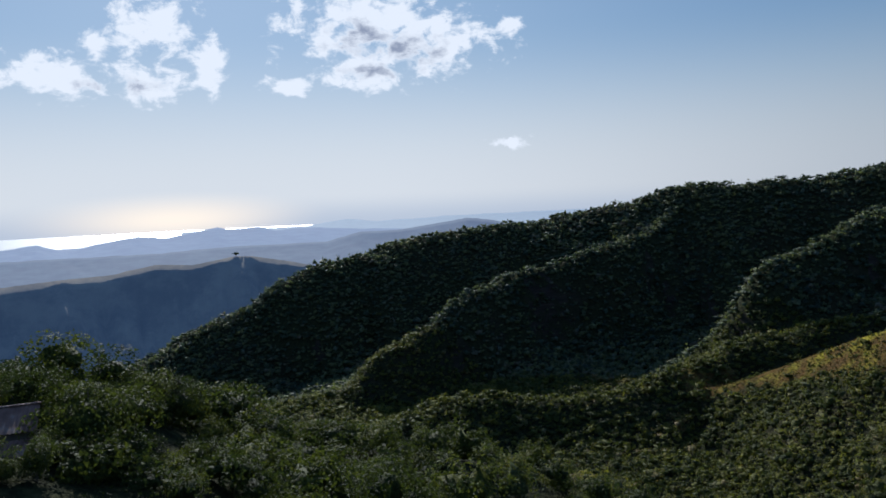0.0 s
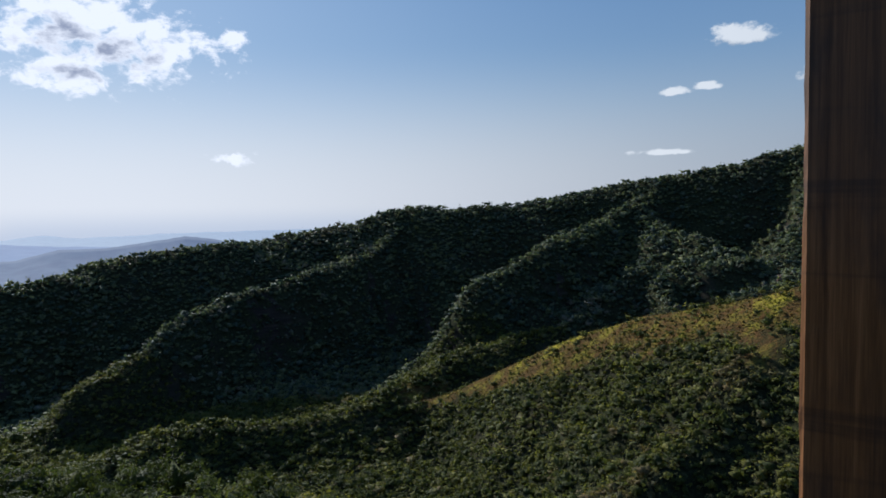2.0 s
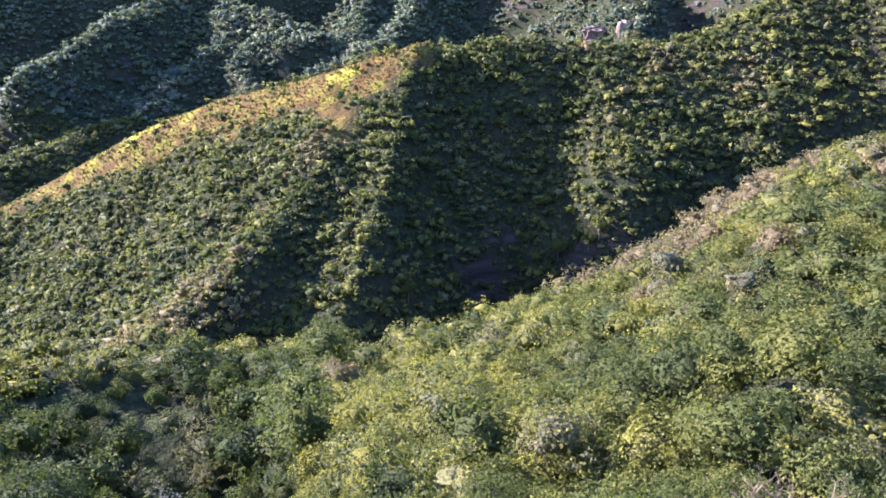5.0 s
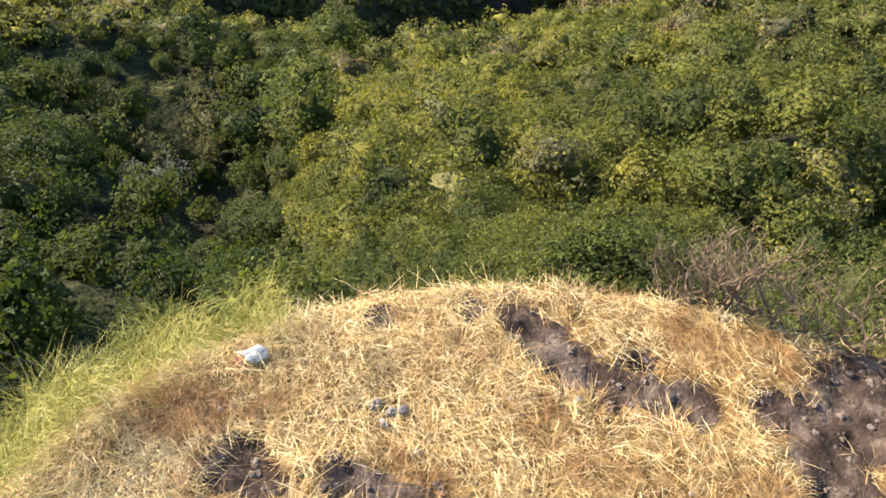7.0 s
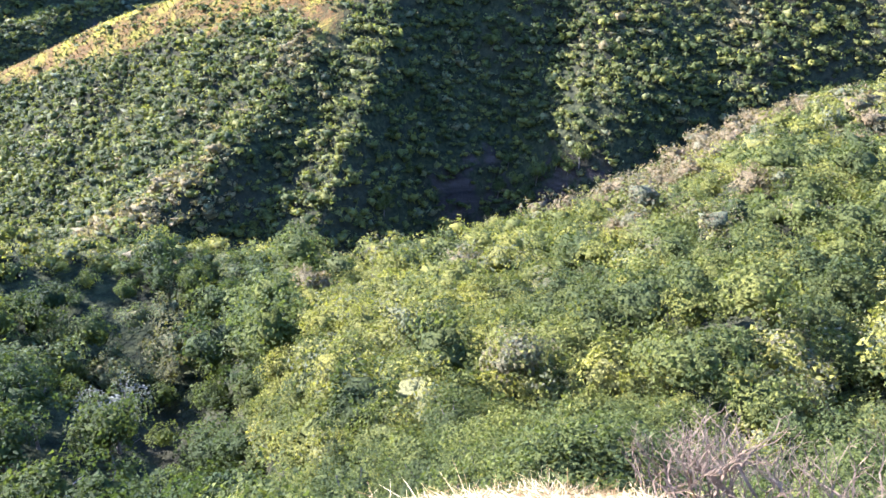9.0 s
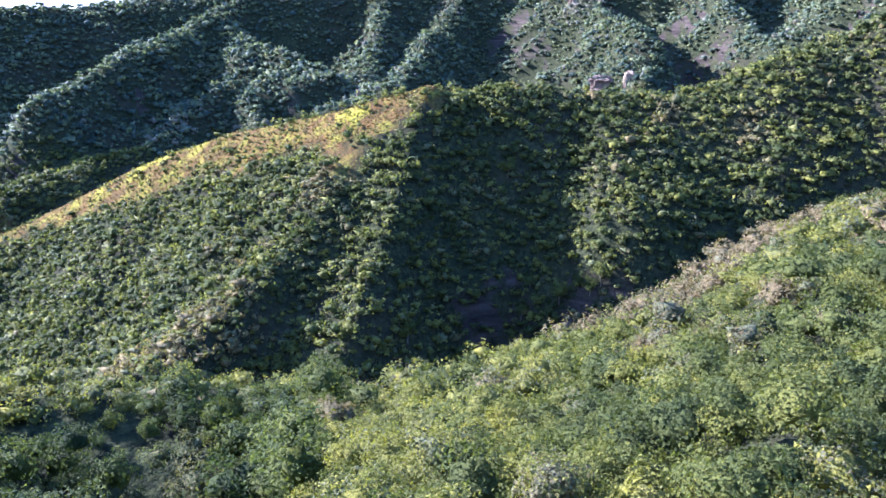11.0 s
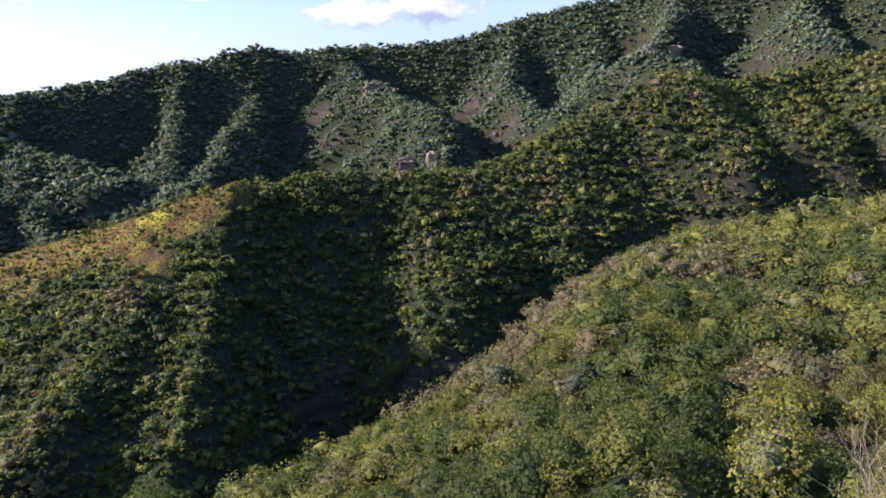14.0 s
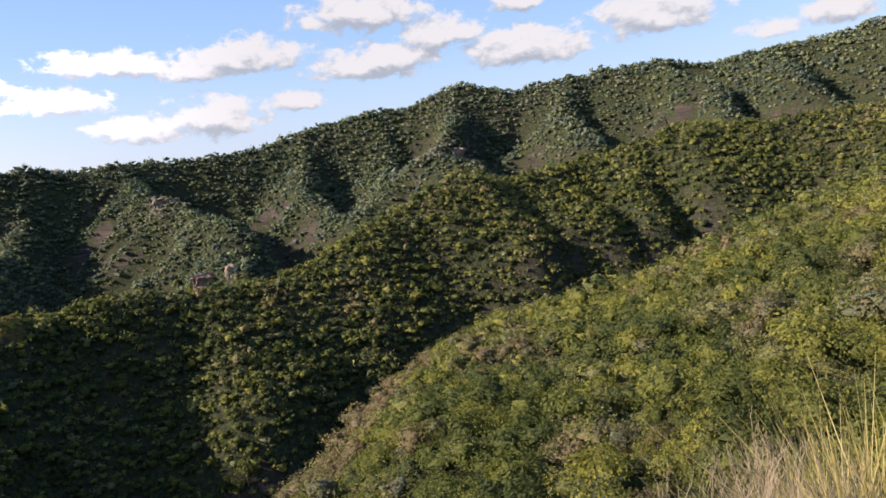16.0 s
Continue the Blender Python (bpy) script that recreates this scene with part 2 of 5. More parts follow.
KNOLL_AZ = [-180, -90, -30, 0, 15, 28, 40, 60, 74, 94, 110, 125, 150, 180]
KNOLL_EDGE = [9, 4, 2.9, 3.0, 3.35, 3.55, 3.8, 4.35, 4.8, 5.6, 6.5, 7, 8, 9]
KNOLL_FALL = [0.06, 0.3, 0.6, 1.0, 1.22, 1.24, 1.12, 0.86, 0.80, 0.74, 0.6, 0.4, 0.12, 0.06]
# how far the steep flank of the knoll reaches, by bearing
FLANK_AZ, FLANK_LONG = [-180, -4, 12, 34, 46, 180], [18, 18, 43, 43, 18, 18]


def past_end(X, Y, p, q):
    """How far a place lies beyond q, seen along the line from p to q."""
    a, b = at(*p), at(*q)
    L = math.hypot(b[0] - a[0], b[1] - a[1])
    return np.maximum(((X - b[0]) * (b[0] - a[0]) + (Y - b[1]) * (b[1] - a[1])) / L, 0)


def height(X, Y):
    r = np.hypot(X, Y)
    az = np.degrees(np.arctan2(X, Y))
    edge = np.interp(az, KNOLL_AZ, KNOLL_EDGE)
    fall = np.interp(az, KNOLL_AZ, KNOLL_FALL)
    over = np.maximum(r - edge, 0)
    flank = np.interp(az, FLANK_AZ, FLANK_LONG)
    steep = np.interp(az, [88, 101], [1.1, 0.5]) * np.minimum(over, 4) * np.clip(fall, 0, 0.6)
    knoll = 0.10 * fbm(X / 1.3, Y / 1.3, 4) + 0.25 * fbm(X / 4, Y / 4, 2) - fall * (np.sqrt(np.minimum(over, flank) ** 2 + 0.5) - 0.7) - steep
    # from the foot of the flank the slope runs on to the rim, and falls away behind it
    rim_d = np.interp(az, [p[0] for p in NEAR_RIM], [p[1] for p in NEAR_RIM], left=400, right=225)
    rim_z = np.interp(az, [p[0] for p in NEAR_RIM], [EYE + p[1] * math.tan(radians(p[2])) - 4.5 for p in NEAR_RIM], left=-30, right=12)
    foot_z = -fall * (np.sqrt(flank ** 2 + 0.5) - 0.7) - np.interp(az, [88, 101], [4.4, 2.0]) * np.clip(fall, 0, 0.6)
    knoll = knoll + (rim_z - foot_z) * np.clip((r - edge - flank) / np.maximum(rim_d - edge - flank, 10), 0, 1) - 1.2 * np.maximum(r - rim_d, 0)
    bent = X + 26 * fbm(X / 38 + 2, Y / 38, 3)
    parts = [
        knoll,
        tent(X, Y, NEAR_RIM, 4.0, 0.15, 1.2, 4, 4.0, 30, 30, 3.0),
        tent(X, Y, [p for p in MID_RIDGE if p[0] <= 52], 2.6, 0.66, 0.62, 6, 10.0, 38, 60, 9.0) - 1.5 * past_end(X, Y, (46.9, 292, -5.9), (52, 285, -4.7)),
        tent(bent, Y, [p for p in MID_RIDGE if 52 <= p[0] <= 64], 2.6, 1.2, 0.62, 6, 8.0, 30, 50, 9.0, (44, 1.9)),
        tent(bent, Y, [p for p in MID_RIDGE if p[0] >= 64], 2.6, 0.62, 0.62, 6, 14.0, 38, 60, 9.0, (54, 1.0)) - 0.75 * past_end(bent, Y, (80, 345, 0.0), (64, 300, -4.6)),
        tent(X, Y, MID_SPUR, 3.0, 0.66, 1.7, 5, 6.0, 30, 50, 11.0),
        tent(X, Y, FAR_RIDGE, 4.0, np.interp(np.degrees(np.arctan2(X, Y)), [20, 40, 55, 70], [0.75, 1.2, 1.7, 1.75]), 0.45, 12, 52.0, 48, 150, 21.0),
        -122.0 - 0.3 * np.clip(r - 450, 0, 500) * np.clip((-4 - az) / 12, 0, 1) + 14 * fbm(X / 300, Y / 300, 4),
    ]
    for k, line in enumerate(SPURS_WEST + SPURS_MIDDLE + SPURS_EAST):
        low = 4.0 if k < 12 else 13.0
        parts.append(tent(X + 45 * fbm(X / 80 + 3, Y / 80, 3), Y + 45 * fbm(X / 80, Y / 80 + 8, 3), line, low, 0.85, 1.45, 9, 30.0, 30, 46, 41.0 + k))
    parts = np.array(parts)
    tau = np.clip(r * 0.012, 0.3, 7.0)
    top = parts.max(axis=0)
    h = top + tau * np.log(np.exp((parts - top) / tau).sum(axis=0))
    rough = np.clip((r - 12) / 60, 0, 1)
    h = h + rough * (5 * fbm(X / 45, Y / 45, 4) + 1.5 * fbm(X / 11, Y / 11, 3)) + 15 * np.clip((r - 430) / 80, 0, 1) * fbm(X / 30 + 5, Y / 30, 3)
    far = np.clip((r - 1300) / 500, 0, 1)
    return h * (1 - far) + far * (-168 + 10 * fbm(X / 400, Y / 400, 3))


# trodden earth on the knoll: bearing, distance, radius
BARE = [(48.7, 3.85, 0.2), (59.5, 4.15, 0.2), (65.4, 4.18, 0.3), (69.1, 4.04, 0.36), (72.8, 3.92, 0.36), (77.6, 3.91, 0.36), (82, 4.0, 0.3), (86.3, 4.15, 0.34), (79.4, 4.28, 0.2), (97.3, 5.27, 0.5), (97.9, 5.59, 0.5), (97.2, 4.69, 0.42), (93.3, 4.56, 0.3), (99.4, 4.96, 0.5), (99.5, 4.47, 0.45), (103, 4.3, 0.45), (29.9, 2.67, 0.34), (34, 2.45, 0.26), (45.5, 2.42, 0.26), (51, 2.3, 0.3), (57, 2.3, 0.26), (90, 3.0, 0.22)]


def bare_part(x, y):
    out = np.zeros(np.shape(x))
    for a, d, w in BARE:
        out = np.maximum(out, 1 - np.hypot(x - d * math.sin(radians(a)), y - d * math.cos(radians(a))) / w)
    return np.clip(out * 1.6 + 0.5 * fbm(x * 2.2, y * 2.2, 3), 0, 1)


AZ = np.radians(np.concatenate([np.arange(-180, -44, 4.0), np.arange(-44, 126, 0.55), np.arange(126, 181, 3.0)]))
AZ[-1] = math.pi
RAD = np.concatenate([np.linspace(0.0, 0.9, 4), np.linspace(1.0, 7.0, 110), np.geomspace(7.2, 12, 18), np.geomspace(12.3, 1300, 290), np.geomspace(1400, 4900, 12)])
GA, GR = np.meshgrid(AZ, RAD, indexing="ij")
GZ = height(GR * np.sin(GA), GR * np.cos(GA))
GZ += bare_part(GR * np.sin(GA), GR * np.cos(GA)) * (0.20 * fbm(GR * np.sin(GA) / 0.2, GR * np.cos(GA) / 0.2, 3) - 0.04)
GZ[-1] = GZ[0]


def ground_z(x, y):
    r, a = np.hypot(x, y), np.arctan2(x, y)
    fi = np.clip(np.interp(a, AZ, np.arange(len(AZ))), 0, len(AZ) - 1.001)
    fj = np.clip(np.interp(r, RAD, np.arange(len(RAD))), 0, len(RAD) - 1.001)
    i, j = fi.astype(int), fj.astype(int)
    u, v = fi - i, fj - j
    return (GZ[i, j] * (1 - u) + GZ[i + 1, j] * u) * (1 - v) + (GZ[i, j + 1] * (1 - u) + GZ[i + 1, j + 1] * u) * v


def fast_mesh(name, verts, faces, smooth=False, attrs=None):
    """A mesh from arrays; all faces have the same number of corners. attrs: name -> one float for each face."""
    me = bpy.data.meshes.new(name)
    n, k = faces.shape
    me.vertices.add(len(verts))
    me.vertices.foreach_set("co", np.ascontiguousarray(verts, dtype=np.float32).ravel())
    me.loops.add(n * k)
    me.loops.foreach_set("vertex_index", np.ascontiguousarray(faces, dtype=np.int32).ravel())
    me.polygons.add(n)
    me.polygons.foreach_set("loop_start", np.arange(0, n * k, k, dtype=np.int32))
    me.polygons.foreach_set("use_smooth", np.broadcast_to(smooth, n).copy())
    for key, values in (attrs or {}).items():
        a = me.attributes.new(key, "FLOAT", "FACE")
        a.data.foreach_set("value", np.asarray(values, dtype=np.float32))
    me.update()
    me.validate()
    return me


# ---- materials ----
def material(name):
    m = bpy.data.materials.new(name)
    m.use_nodes = True
    return m, Nodes(m.node_tree)


GREENS = [(0.0, (0.044, 0.049, 0.019)), (0.30, (0.086, 0.089, 0.027)), (0.52, (0.152, 0.138, 0.036)), (0.68, (0.212, 0.182, 0.040)), (0.78, (0.165, 0.160, 0.095)), (0.86, (0.195, 0.140, 0.070)), (1.0, (0.240, 0.163, 0.086))]


def leaf_material(name, source, greens, grain=2.2):
    m, n = material(name)
    if source == "tone":
        tone = n.add("ShaderNodeAttribute", attribute_name="tone").outputs["Fac"]
        where = n.add("ShaderNodeNewGeometry").outputs["Position"]
    else:
        tone = n.add("ShaderNodeObjectInfo").outputs["Random"]
        tone = n.math("ADD", n.math("MULTIPLY", n.math("POWER", tone, 1.2), 0.44), 0.10)
        where = n.add("ShaderNodeNewGeometry").outputs["Position"]
    island = n.add("ShaderNodeNewGeometry").outputs["Random Per Island"]
    t = n.math("ADD", tone, n.math("MULTIPLY", n.math("SUBTRACT", island, 0.5), 0.2))
    col = n.ramp(t, greens)
    patch = n.noise(where, 0.35, 3)
    col = n.mix(n.step(patch, 0.35, 0.7), n.mix(0.35, col, (0.04, 0.06, 0.025, 1)), col)
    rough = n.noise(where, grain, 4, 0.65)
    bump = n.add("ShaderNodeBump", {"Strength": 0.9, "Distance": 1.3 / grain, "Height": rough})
    # shaded gaps between leaves painted dark where the bump is low
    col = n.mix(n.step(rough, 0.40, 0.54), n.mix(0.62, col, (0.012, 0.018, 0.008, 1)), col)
    dif = n.add("ShaderNodeBsdfPrincipled", {"Base Color": col, "Roughness": 0.6, "Specular IOR Level": 0.07, "Normal": bump.outputs[0]})
    tra = n.add("ShaderNodeBsdfTranslucent", {"Color": n.mix(1.0, col, (1.15, 1.25, 0.6, 1), "MULTIPLY")})
    out = n.add("ShaderNodeMixShader", {0: 0.36, 1: dif.outputs[0], 2: tra.outputs[0]})
    n.add("ShaderNodeOutputMaterial", {"Surface": out.outputs[0]})
    return m


# far ridge palette: blue-grey haze mixed into the leaf colour
HAZED_GREENS = [(p, (1.02 * r + 0.012, 1.16 * g + 0.022, 1.25 * b + 0.050)) for p, (r, g, b) in GREENS]
LUSH = [(p, (1.04 * r, 1.12 * g, 0.85 * b)) for p, (r, g, b) in GREENS]
OLIVE = [(p, (1.26 * r, 1.28 * g, 0.92 * b) if p < 0.75 else (0.92 * r, 0.94 * g, 0.92 * b)) for p, (r, g, b) in GREENS]
# the same greens made darker: shade painted into the leaf colour
SHADED_GREENS = [(p, (0.60 * r, 0.73 * g, 0.55 * b)) for p, (r, g, b) in GREENS]
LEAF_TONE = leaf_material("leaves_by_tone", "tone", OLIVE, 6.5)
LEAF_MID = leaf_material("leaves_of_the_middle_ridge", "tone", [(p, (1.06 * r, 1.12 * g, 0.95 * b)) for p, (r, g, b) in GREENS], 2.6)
LEAF_FAR = leaf_material("grey_green_leaves", "tone", HAZED_GREENS, 1.5)
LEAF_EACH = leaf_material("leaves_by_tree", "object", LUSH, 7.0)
LEAF_GULLY = leaf_material("dark_evergreen_leaves", "object", SHADED_GREENS, 7.0)
LEAF_SHADE = leaf_material("dark_gully_leaves", "tone", SHADED_GREENS, 4.0)
GOLD_TUFT = leaf_material("dry_golden_tufts", "tone", [(0.0, (0.10, 0.052, 0.018)), (0.55, (0.18, 0.103, 0.028)), (1.0, (0.26, 0.185, 0.038))], 4.0)
YELLOW_BLOOM = leaf_material("yellow_bloom", "tone", [(0.0, (0.30, 0.25, 0.02)), (1.0, (0.50, 0.42, 0.035))], 4.0)


def ground_material():
    m, n = material("hill_ground")
    pos = n.add("ShaderNodeNewGeometry").outputs["Position"]
    big, small = n.noise(pos, 0.02, 5), n.noise(pos, 0.6, 5)
    soil = n.ramp(n.noise(pos, 0.55, 6, 0.7), [(0.36, (0.010, 0.012, 0.007)), (0.48, (0.020, 0.023, 0.011)), (0.58, (0.036, 0.038, 0.016)), (0.7, (0.052, 0.047, 0.024))])
    soil = n.mix(n.step(big, 0.48, 0.66, 0.0, 0.5), soil, (0.032, 0.027, 0.017, 1))
    upright = n.add("ShaderNodeSeparateXYZ", {0: n.add("ShaderNodeNewGeometry").outputs["True Normal"]}).outputs[2]
    beds = n.noise(n.add("ShaderNodeMapping", {"Vector": pos, "Scale": (0.05, 0.05, 0.55)}).outputs[0], 1.0, 6, 0.6)
    cliff = n.ramp(beds, [(0.35, (0.020, 0.016, 0.014)), (0.5, (0.036, 0.028, 0.023)), (0.66, (0.060, 0.046, 0.037))])
    soil = n.mix(n.math("MULTIPLY", n.step(upright, 0.50, 0.36), n.step(n.noise(pos, 0.12, 5, 0.6), 0.42, 0.55)), soil, cliff)
    grass = n.add("ShaderNodeAttribute", attribute_name="meadow").outputs["Fac"]
    gcol = n.ramp(n.noise(pos, 0.13, 6, 0.65), [(0.3, (0.050, 0.034, 0.014)), (0.45, (0.100, 0.052, 0.018)), (0.53, (0.125, 0.085, 0.020)), (0.61, (0.165, 0.135, 0.020))])
    gcol = n.mix(n.step(n.noise(pos, 0.9, 5, 0.7), 0.4, 0.56), n.mix(0.75, gcol, (0.030, 0.034, 0.012, 1)), gcol)
    bloom = n.add("ShaderNodeAttribute", attribute_name="bloom").outputs["Fac"]
    gcol = n.mix(n.math("MULTIPLY", bloom, n.step(small, 0.35, 0.5)), gcol, (0.25, 0.215, 0.025, 1))
    near = n.add("ShaderNodeAttribute", attribute_name="knoll").outputs["Fac"]
    dirt = n.ramp(n.noise(pos, 3.0, 8, 0.65), [(0.32, (0.024, 0.016, 0.012)), (0.5, (0.075, 0.052, 0.038)), (0.68, (0.19, 0.14, 0.105))])
    litter = n.ramp(n.noise(pos, 9.0, 8, 0.7), [(0.3, (0.05, 0.028, 0.012)), (0.5, (0.19, 0.115, 0.045)), (0.7, (0.36, 0.25, 0.11))])
    bare = n.add("ShaderNodeAttribute", attribute_name="bare").outputs["Fac"]
    dirt = n.mix(n.step(n.math("ADD", bare, n.math("MULTIPLY", n.math("SUBTRACT", small, 0.5), 0.8)), 0.35, 0.6), litter, dirt)
    col = n.mix(grass, soil, gcol)
    col = n.mix(near, col, dirt)
    bump = n.add("ShaderNodeBump", {"Strength": 1.0, "Distance": 0.10, "Height": n.math("ADD", n.math("ADD", n.noise(pos, 5.0, 8, 0.7), n.math("MULTIPLY", n.noise(pos, 0.9, 4, 0.6), n.math("SUBTRACT", 9.0, n.math("MULTIPLY", near, 9.0)))), n.math("MULTIPLY", n.noise(pos, 22.0, 6, 0.7), 0.6))})
    b = n.add("ShaderNodeBsdfPrincipled", {"Base Color": col, "Roughness": 1.0, "Specular IOR Level": 0.03, "Normal": bump.outputs[0]})
    n.add("ShaderNodeOutputMaterial", {"Surface": b.outputs[0]})
    return m


# ---- ground ----
def ridge_distance(x, y, line):
    P = np.array([at(*p)[:2] for p in line])
    best = np.full(np.shape(x), 1e12)
    for a, b in zip(P[:-1], P[1:]):
        e = b - a
        u = np.clip(((x - a[0]) * e[0] + (y - a[1]) * e[1]) / (e @ e), 0, 1)
        best = np.minimum(best, (x - a[0] - u * e[0]) ** 2 + (y - a[1] - u * e[1]) ** 2)
    return np.sqrt(best)


MEADOW_LINE = [p for p in MID_RIDGE if 20 <= p[0] <= 52]


def meadow(x, y):
    """How far a place belongs to the grassy crest of the middle ridge, 0 to 1."""
    d = ridge_distance(x, y, MEADOW_LINE) + 46 * fbm(x / 18, y / 18, 4)
    reach = np.interp(np.degrees(np.arctan2(x, y)), [20, 30, 40, 47, 51, 53.5], [16, 29, 37, 31, 22, 6])
    return np.clip((reach - d) / 8, 0, 1)


def knoll_part(x, y):
    r, az = np.hypot(x, y), np.degrees(np.arctan2(x, y))
    return np.clip((np.interp(az, KNOLL_AZ, KNOLL_EDGE) + 0.8 - r) / 0.8, 0, 1)


na, nr = len(AZ), len(RAD)
gx, gy = GR * np.sin(GA), GR * np.cos(GA)
gv = np.stack([gx, gy, GZ], axis=-1).reshape(-1, 3)
ii, jj = np.meshgrid(np.arange(na - 1), np.arange(nr - 1), indexing="ij")
q = (ii * nr + jj).ravel()
gf = np.stack([q, q + 1, q + nr + 1, q + nr], axis=1)[:, ::-1]
cx, cy = gv[gf[:, 0], 0], gv[gf[:, 0], 1]


# patches of yellow bloom on the grassy crest: bearing, distance, radius
BLOOM = [(46.2, 284, 7), (45.2, 287, 5), (32.0, 338, 8), (30.3, 345, 6), (34.5, 330, 5), (27.5, 356, 5), (40.5, 309, 4)]


def bloom_part(x, y):
    out = np.zeros(np.shape(x))
    for a, d, w in BLOOM:
        out = np.maximum(out, 1.4 - np.hypot(x - d * math.sin(radians(a)), y - d * math.cos(radians(a))) / w)
    return np.clip(out - 0.3 + 1.6 * fbm(x / 6, y / 6, 3), 0, 1)


me = fast_mesh("ground", gv, gf, True, {"meadow": meadow(cx, cy), "knoll": knoll_part(cx, cy), "bare": bare_part(cx, cy), "bloom": bloom_part(cx, cy)})
me.materials.append(ground_material())
ground = tagged(new("ground", me), "wooded hills and valleys with dry grass on the crests", "ground", kind="structure")


# ---- forest ----
def unit(v):
    return v / np.maximum(np.linalg.norm(v, axis=-1, keepdims=True), 1e-9)


def ball(level):
    """A ball of triangles: vertices on the unit sphere and faces."""
    bm = bmesh.new()
    bmesh.ops.create_icosphere(bm, subdivisions=level, radius=1.0)
    v, f = np.array([tuple(q.co) for q in bm.verts]), np.array([[q.index for q in p.verts] for p in bm.faces])
    bm.free()
    return v, f


def lobed(way, mid, swell, least):
    """How far a crown of round lobes reaches in each direction."""
    along = np.einsum("nlk,nvk->nlv", mid, way)
    disc = along ** 2 - (mid ** 2).sum(-1)[..., None] + swell[..., None] ** 2
    return np.maximum(np.where(disc > 0, along + np.sqrt(np.maximum(disc, 0)), 0).max(axis=1), least)


def leaf_cloud(base, radius, tall, leaves, size, lobes=7, flat=0.75, seed=1, tone=None, level=2, inner=0.84, shag=0.3, least=0.36):
    """Crowns, one for each base: a dense lumpy body of round lobes, and leaf sprays that stand out of it.
    Returns vertices, faces, tone and which faces are smooth."""
    g = np.random.default_rng(seed)
    n = len(base)
    mid = g.normal(size=(n, lobes, 3))
    mid[..., 2] = np.abs(mid[..., 2]) * 0.8 - 0.15
    mid = unit(mid) * g.uniform(0.40, 0.86, (n, lobes, 1))
    swell = g.uniform(0.20, 0.44, (n, lobes))
    squash = np.array([1, 1, flat])
    b, f = ball(level)
    f = f[b[f][:, :, 2].max(axis=1) > -0.2]
    turn = g.uniform(0, math.tau, n)
    way = np.stack([np.cos(turn)[:, None] * b[:, 0] - np.sin(turn)[:, None] * b[:, 1], np.sin(turn)[:, None] * b[:, 0] + np.cos(turn)[:, None] * b[:, 1], np.broadcast_to(b[:, 2], (n, len(b)))], -1)
    reach = lobed(way, mid, swell, least) * (1 + (0.07 if level == 2 else 0.10) * g.normal(size=(n, len(b)))) * inner
    p = base[:, None] + way * reach[..., None] * squash * radius[:, None, None]
    p[..., 2] += tall[:, None]
    body = (f[None] + (np.arange(n) * len(b))[:, None, None]).reshape(-1, 3)
    kind = g.random(n) * 0.8 if tone is None else tone
    d = g.normal(size=(n, leaves, 3))
    d[..., 2] = np.where(d[..., 2] < -0.35, -d[..., 2], d[..., 2])
    d = unit(d)
    out = lobed(d, mid, swell, least)[..., None] * (0.97 + shag * (g.random((n, leaves, 1)) - 0.3))
    c = base[:, None] + d * out * squash * radius[:, None, None]
    c[..., 2] += tall[:, None]
    nrm = unit(0.7 * d + np.array([0, 0, 0.25]) + g.normal(size=d.shape) * 0.45)
    t1 = unit(np.cross(nrm, g.normal(size=d.shape)))
    t2 = np.cross(nrm, t1)
    s = size * (radius / radius.mean())[:, None, None] * g.uniform(0.5, 1.4, (n, leaves, 1))
    v = np.stack([c + t1 * s, c - t1 * s * 0.55 + t2 * s * 0.6 - nrm * s * 0.2, c - t1 * s * 0.55 - t2 * s * 0.6 - nrm * s * 0.2], axis=2).reshape(-1, 3)
    verts = np.concatenate([p.reshape(-1, 3), v])
    faces = np.concatenate([body, np.arange(len(v)).reshape(-1, 3) + n * len(b)])
    smooth = np.concatenate([np.ones(len(body), bool), np.zeros(len(v) // 3, bool)])
    return verts, faces, np.concatenate([np.repeat(kind, len(f)), np.repeat(kind, leaves)]), smooth


def scatter(r0, r1, az0, az1, spacing, seed):
    """Uneven places in a sector, about one in spacing squared."""
    g = np.random.default_rng(seed)
    k = np.arange(-r1, r1 + spacing, spacing)
    x, y = np.meshgrid(k, k)
    x[::2] += spacing / 2
    x = (x + g.uniform(-0.48, 0.48, x.shape) * spacing).ravel()
    y = (y + g.uniform(-0.48, 0.48, y.shape) * spacing).ravel()
    r, az = np.hypot(x, y), np.degrees(np.arctan2(x, y))
    keep = (r > r0) & (r < r1) & (az > az0) & (az < az1)
    order = g.permutation(int(keep.sum()))
    return x[keep][order], y[keep][order], g


EL_GROUND = np.degrees(np.arctan2(GZ + 3.0 * (GR > 14) - EYE, GR))
EL_HIDE = np.maximum.accumulate(EL_GROUND, axis=1)
EL_TOP = np.degrees(np.arctan2(GZ + np.where(GR < 180, 9.0, 5.0 + 0.003 * GR) - EYE, GR))
OPEN_TO_VIEW = EL_TOP > EL_HIDE


